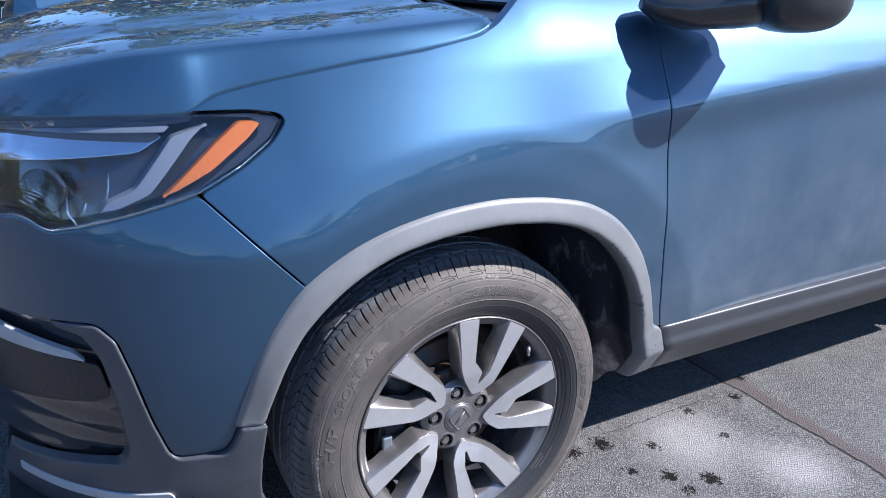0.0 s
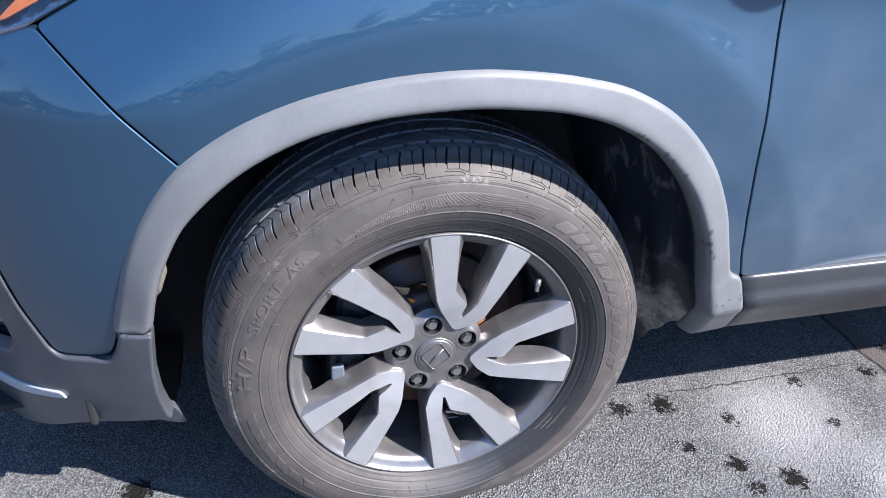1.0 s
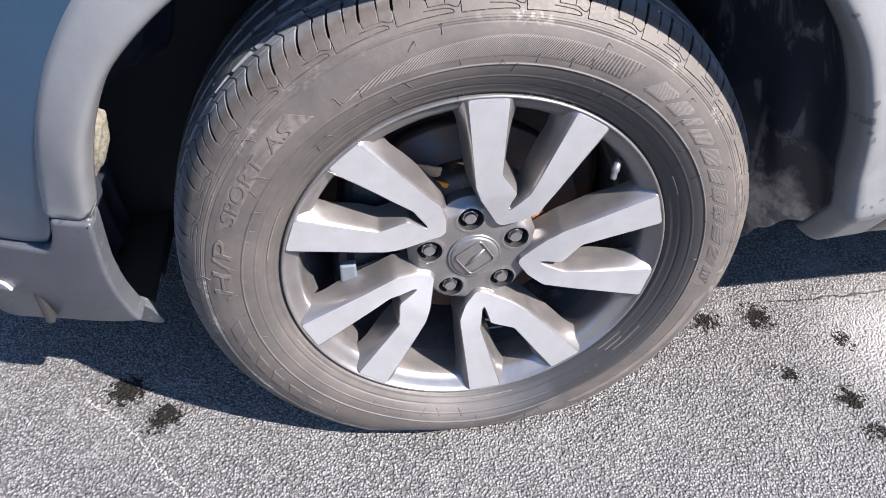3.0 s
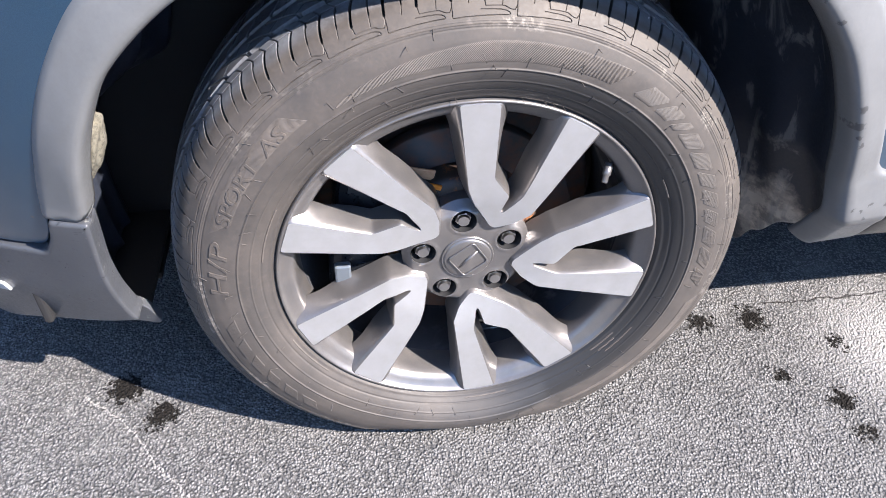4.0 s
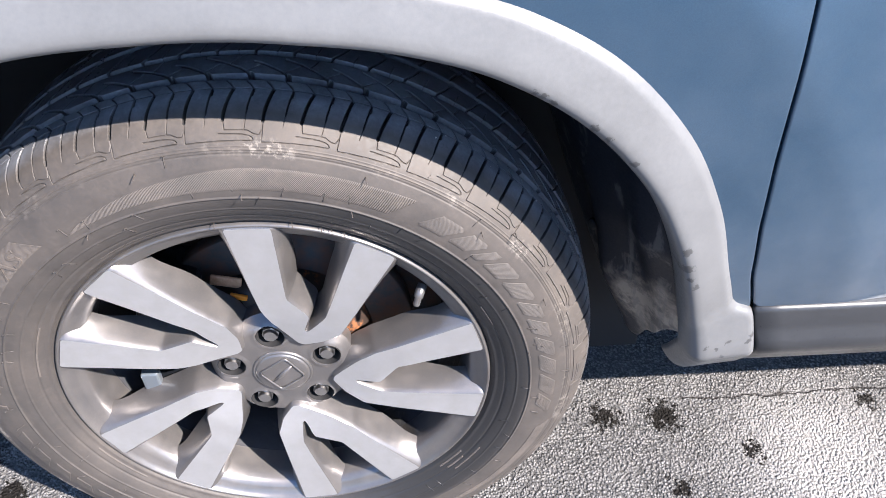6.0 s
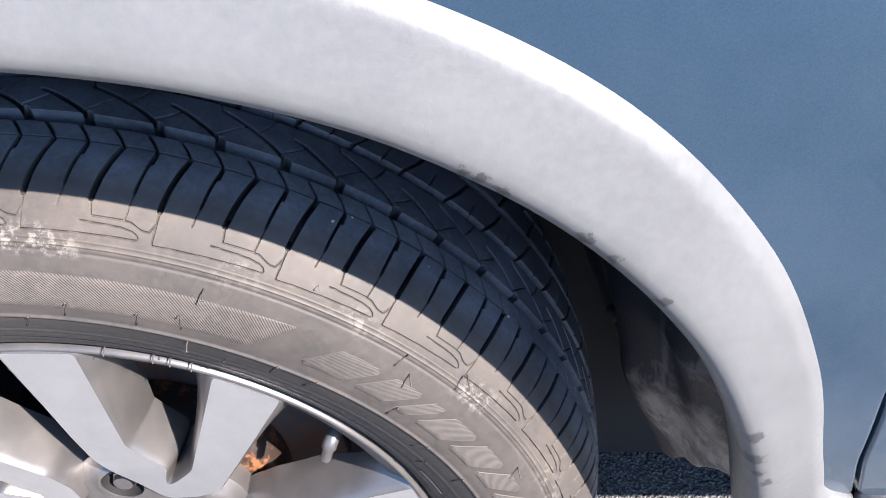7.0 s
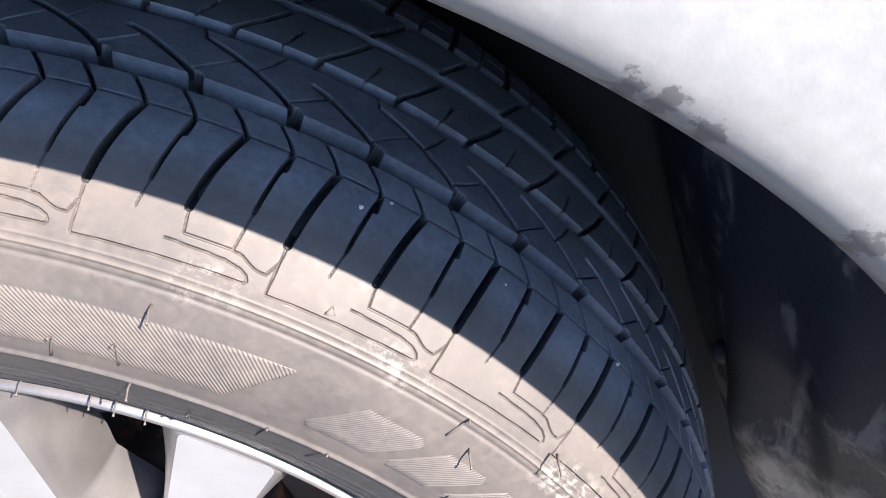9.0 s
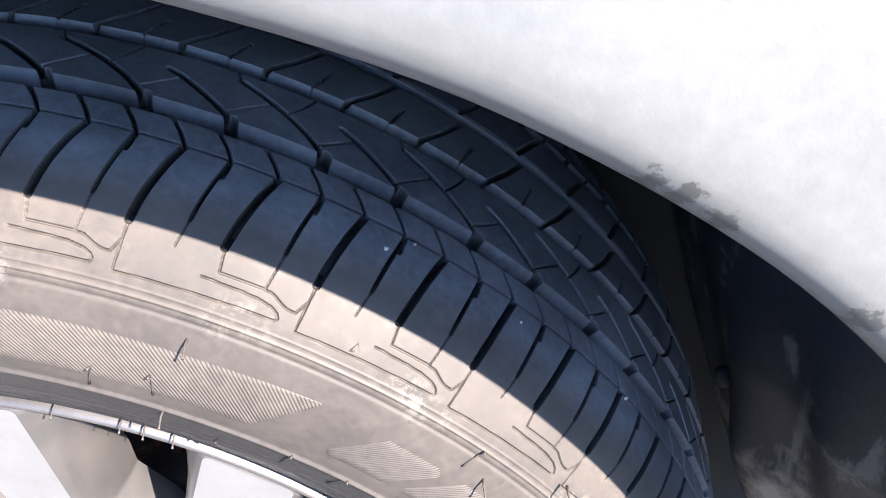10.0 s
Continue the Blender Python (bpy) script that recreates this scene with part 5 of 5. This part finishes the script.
# ---- rest of the car ----
panel("rear_door", [(1.563, 0.470), (1.533, 1.0), (1.503, 1.24), (2.42, 1.25), (2.50, 1.0), (2.36, 0.70), (2.28, 0.470)], body_y, PAINT, car, grid=0.03)
panel("rear_fender", [(2.285, 0.46), (2.365, 0.70), (2.505, 1.0), (2.425, 1.25), (3.80, 1.22), (3.92, 0.9), (3.90, 0.42), (3.30, 0.42), (3.27, 0.62), (3.15, 0.76), (2.98, 0.83), (2.82, 0.85), (2.66, 0.83), (2.49, 0.76), (2.38, 0.62), (2.34, 0.46)], body_y, PAINT, car, grid=0.03)
part("body_core", box_bm((4.2, 1.30, 0.62), (1.62, 0.98, 0.70), 0.10), DARK, car)
part("far_side", box_bm((4.5, 0.30, 0.75), (1.5, 1.77, 0.83), 0.1), PAINT, car)
part("nose", box_bm((0.12, 1.0, 0.46), (-0.87, 0.95, 0.70), 0.05), BLACK, car, "black front grille")
part("cowl_panel", box_bm((0.34, 1.62, 0.02), (0.225, 0.95, 1.165), 0.006), BLACK, car, "black cowl panel below the windscreen")
for k in range(2):
    part("wiper", rod_mesh("wiper", [(0.10, 0.22 + 0.6 * k, 1.183), (0.17, 0.5 + 0.6 * k, 1.2), (0.28, 0.85 + 0.6 * k, 1.24)], 0.008, 8), BLACK, car)


def slab(name, corners, thick, material, label=""):
    bm = bmesh.new()
    n = Vector(corners[1]) - Vector(corners[0])
    n = n.cross(Vector(corners[2]) - Vector(corners[0])).normalized() * thick
    top = [bm.verts.new(c) for c in corners]
    low = [bm.verts.new(Vector(c) - n) for c in corners]
    bm.faces.new(top)
    bm.faces.new(low[::-1])
    for i in range(len(corners)):
        j = (i + 1) % len(corners)
        bm.faces.new((top[j], top[i], low[i], low[j]))
    bmesh.ops.recalc_face_normals(bm, faces=bm.faces[:])
    return part(name, bm, material, car, label)


# unseen corner piece added to close a gap that let sun through
slab("edge_sun_block", [(-0.44, 0.075, 0.25), (-0.44, 0.40, 0.25), (-0.72, 0.40, 0.25), (-0.70, 0.25, 0.25), (-0.58, 0.125, 0.25)], 0.01, DARK)
slab("windscreen", [(0.34, 0.17, 1.19), (0.34, 1.73, 1.19), (1.12, 1.55, 1.68), (1.12, 0.35, 1.68)], 0.01, GLASS, "dark tinted windscreen")
slab("roof", [(1.10, 0.34, 1.69), (1.10, 1.56, 1.69), (3.55, 1.52, 1.73), (3.55, 0.38, 1.73)], 0.04, PAINT)
for sy_, wall in ((0, "near"), (1, "far")):
    f = (lambda y: y) if not sy_ else (lambda y: 1.9 - y)
    slab("side_window", [(0.62, f(0.10), 1.235), (2.45, f(0.10), 1.255), (2.45, f(0.33), 1.66), (1.16, f(0.33), 1.64)], 0.006, GLASS, "tinted side window")
    slab("rear_side_window", [(2.53, f(0.10), 1.255), (3.60, f(0.12), 1.27), (3.45, f(0.36), 1.66), (2.53, f(0.34), 1.66)], 0.006, GLASS)
    part("roof_pillar", rod_mesh("roof_pillar", [(0.33, f(0.11), 1.2), (0.75, f(0.22), 1.46), (1.12, f(0.33), 1.685), (2.4, f(0.36), 1.71), (3.5, f(0.38), 1.71)], 0.035, 10), PAINT, car)
    part("belt_strip", rod_mesh("belt_strip", [(0.60, f(0.066), 1.233), (1.5, f(0.066), 1.243), (2.5, f(0.07), 1.255), (3.6, f(0.1), 1.27)], 0.010, 10), CHROME, car, "chrome window strip")
    part("middle_pillar", rod_mesh("middle_pillar", [(2.49, f(0.10), 1.25), (2.49, f(0.35), 1.68)], 0.04, 8), BLACK, car)
slab("tailgate", [(3.60, 0.12, 1.25), (3.60, 1.78, 1.25), (3.52, 1.52, 1.70), (3.52, 0.38, 1.70)], 0.03, GLASS)


def plain_wheel(at, flip=False):
    m = Matrix.Translation(at) @ (Matrix.Rotation(math.pi, 4, "Z") if flip else Matrix())
    t = part("rear_tyre", revolve("rear_tyre", [(p[0], min(p[1], 0.362)) for p in PROFILE], 72), SIDEWALL, car, "", m)
    r = part("rear_rim", rim.data, ALLOY, car, "", m)
    for k in range(5):
        turn = Matrix.Rotation(radians(-72 * k), 4, "Y")
        part("spoke", side_data, ALLOY, r, "", turn)
        part("spoke_face", face_data, MACHINED, r, "", turn)


plain_wheel((2.82, 0.0, 0.362))
plain_wheel((2.82, 1.9, 0.362), True)
plain_wheel((0.0, 1.9, 0.362), True)


# ---- surroundings seen in the paint ----
def crown_mesh(seed):
    rng = np.random.default_rng(seed)
    verts, faces = [], []
    clumps = [(rng.normal(0, 1, 3) * (1.7, 1.7, 1.5) + (0, 0, 6.0 + rng.uniform(-1.5, 1.8)), rng.uniform(0.5, 1.1)) for _ in range(26)]
    for c, rad in clumps:
        for _ in range(130):
            d = rng.normal(0, 1, 3)
            p = c + d / np.linalg.norm(d) * rad * rng.uniform(0.4, 1.1)
            a, b = rng.normal(0, 1, 3), rng.normal(0, 1, 3)
            a = a / np.linalg.norm(a) * 0.11
            b = b / np.linalg.norm(b) * 0.08
            o = len(verts)
            verts += [p - a, p + b, p + a, p - b]
            faces.append((o, o + 1, o + 2, o + 3))
    return mesh_of("crown", verts, faces, False)


def trunk_mesh(seed):
    rng = random.Random(seed)
    verts, faces = [], []

    def limb(pts, taper):
        me = rod_mesh("limb", pts, 0.1, 8, taper)
        o = len(verts)
        verts.extend(tuple(v.co) for v in me.vertices)
        faces.extend(tuple(o + i for i in f.vertices) for f in me.polygons)
        bpy.data.meshes.remove(me)

    limb([(0, 0, 0), (0.05, 0, 1.5), (0.0, 0.1, 3.2), (0.1, 0, 5.0), (0.1, 0.1, 7.0)], [0.26, 0.19, 0.15, 0.1, 0.03])
    for k in range(9):
        a, z = k * 2.4, 2.4 + 0.45 * k
        r = rng.uniform(1.3, 2.2)
        limb([(0.03, 0, z), (math.cos(a) * r * 0.5, math.sin(a) * r * 0.5, z + 0.7), (math.cos(a) * r, math.sin(a) * r, z + 1.5)], [0.08, 0.05, 0.015])
    return mesh_of("trunk", verts, faces)


crowns = [crown_mesh(s) for s in (1, 2, 3)]
for me, mat in zip(crowns, LEAVES):
    me.materials.append(mat)
trunk_data = trunk_mesh(5)
trunk_data.materials.append(BARK)
spots = random.Random(11)
for k in range(26):
    a = radians(360 / 26 * k + spots.uniform(-4, 4))
    if abs((math.degrees(a) - math.degrees(math.atan2(SUN.y, SUN.x)) + 180) % 360 - 180) < 16:
        continue
    far = spots.uniform(17, 27)
    if math.sin(a) < 0.1 and math.cos(a) > -0.95:
        far *= 3.2
    kind = spots.choice((0, 0, 1, 2))
    tree = thing("tree", ("green", "yellowing", "rust-brown")[kind] + " broadleaf tree at the edge of the lot", "tree", (math.cos(a) * far, math.sin(a) * far, 0), "trees round the lot")
    tree.rotation_euler = (0, 0, spots.uniform(0, 6))
    tree.scale = (spots.uniform(0.9, 1.25),) * 3
    part("trunk", trunk_data, BARK, tree)
    part("crown", crowns[kind], LEAVES[kind], tree)


# an unseen far belt of foliage, added to darken the reflected horizon
def woods_mesh():
    rng = np.random.default_rng(21)
    n = 9000
    a = np.radians(rng.uniform(150, 400, n))
    far = rng.uniform(55, 70, n)
    top = 5.5 + 1.6 * np.sin(a * 9) + 1.1 * np.sin(a * 23 + 1)
    c = np.stack([np.cos(a) * far, np.sin(a) * far, rng.uniform(0, 1, n) ** 0.8 * top], -1)
    u, v = rng.normal(0, 1, (n, 3)), rng.normal(0, 1, (n, 3))
    u, v = u / np.linalg.norm(u, axis=1)[:, None] * 0.8, v / np.linalg.norm(v, axis=1)[:, None] * 0.6
    verts = np.stack([c - u, c + v, c + u, c - v], 1).reshape(-1, 3)
    return mesh_of("far_woods", verts, np.arange(4 * n).reshape(-1, 4), False)


tagged(part("far_woods", woods_mesh(), LEAVES[0]), "unseen dark green belt added to cover the horizon in reflections", "woods", kind="stuff")


# a denser autumn wood close behind the lot, on the car's far side
def near_woods_mesh():
    rng = np.random.default_rng(31)
    n = 11000
    a = np.radians(rng.uniform(28, 168, n))
    far = rng.uniform(30, 37, n)
    top = 8.5 + 1.8 * np.sin(a * 11) + 1.2 * np.sin(a * 29 + 2) + rng.normal(0, 0.7, n)
    c = np.stack([np.cos(a) * far, np.sin(a) * far, rng.uniform(0, 1, n) ** 0.85 * top], -1)
    u, v = rng.normal(0, 1, (n, 3)), rng.normal(0, 1, (n, 3))
    u, v = u / np.linalg.norm(u, axis=1)[:, None] * 0.55, v / np.linalg.norm(v, axis=1)[:, None] * 0.4
    verts = np.stack([c - u, c + v, c + u, c - v], 1).reshape(-1, 3)
    return mesh_of("near_woods", verts, np.arange(4 * n).reshape(-1, 4), False)


tagged(part("near_woods", near_woods_mesh(), WOODS), "autumn wood with green and yellow leaves behind the lot", "woods", kind="stuff")

# a second car whose grille shows beyond the hood
other = thing("parked_car", "dark car with chrome-barred grille parked beyond", "car", (-1.25, 4.1, 0))
part("body", box_bm((1.86, 4.2, 0.62), (0, 2.2, 0.68), 0.12), GLASS, other)
part("cabin", box_bm((1.5, 2.2, 0.55), (0, 2.6, 1.22), 0.2), GLASS, other)
part("grille_frame", box_bm((1.25, 0.03, 0.36), (0, 0.09, 0.88), 0.012), BLACK, other, "black grille")
for k in range(22):
    part("grille_bar", box_bm((0.014, 0.03, 0.30), (-0.58 + k * 0.055, 0.07, 0.87), 0.004, Matrix.Rotation(radians(12 if k > 10 else -12), 4, "Y")), CHROME, other)
part("grille_trim", box_bm((1.3, 0.03, 0.02), (0, 0.065, 1.06), 0.006), CHROME, other, "chrome grille trim")
for wx in (-0.85, 0.85):
    for wy in (0.75, 3.5):
        part("tyre", revolve("tyre", [(-0.11, 0.22), (-0.12, 0.28), (-0.09, 0.33), (0.09, 0.33), (0.12, 0.28), (0.11, 0.22)], 40), SIDEWALL, other, "", Matrix.Translation((wx, wy, 0.33)) @ Matrix.Rotation(radians(90), 4, "Z"))
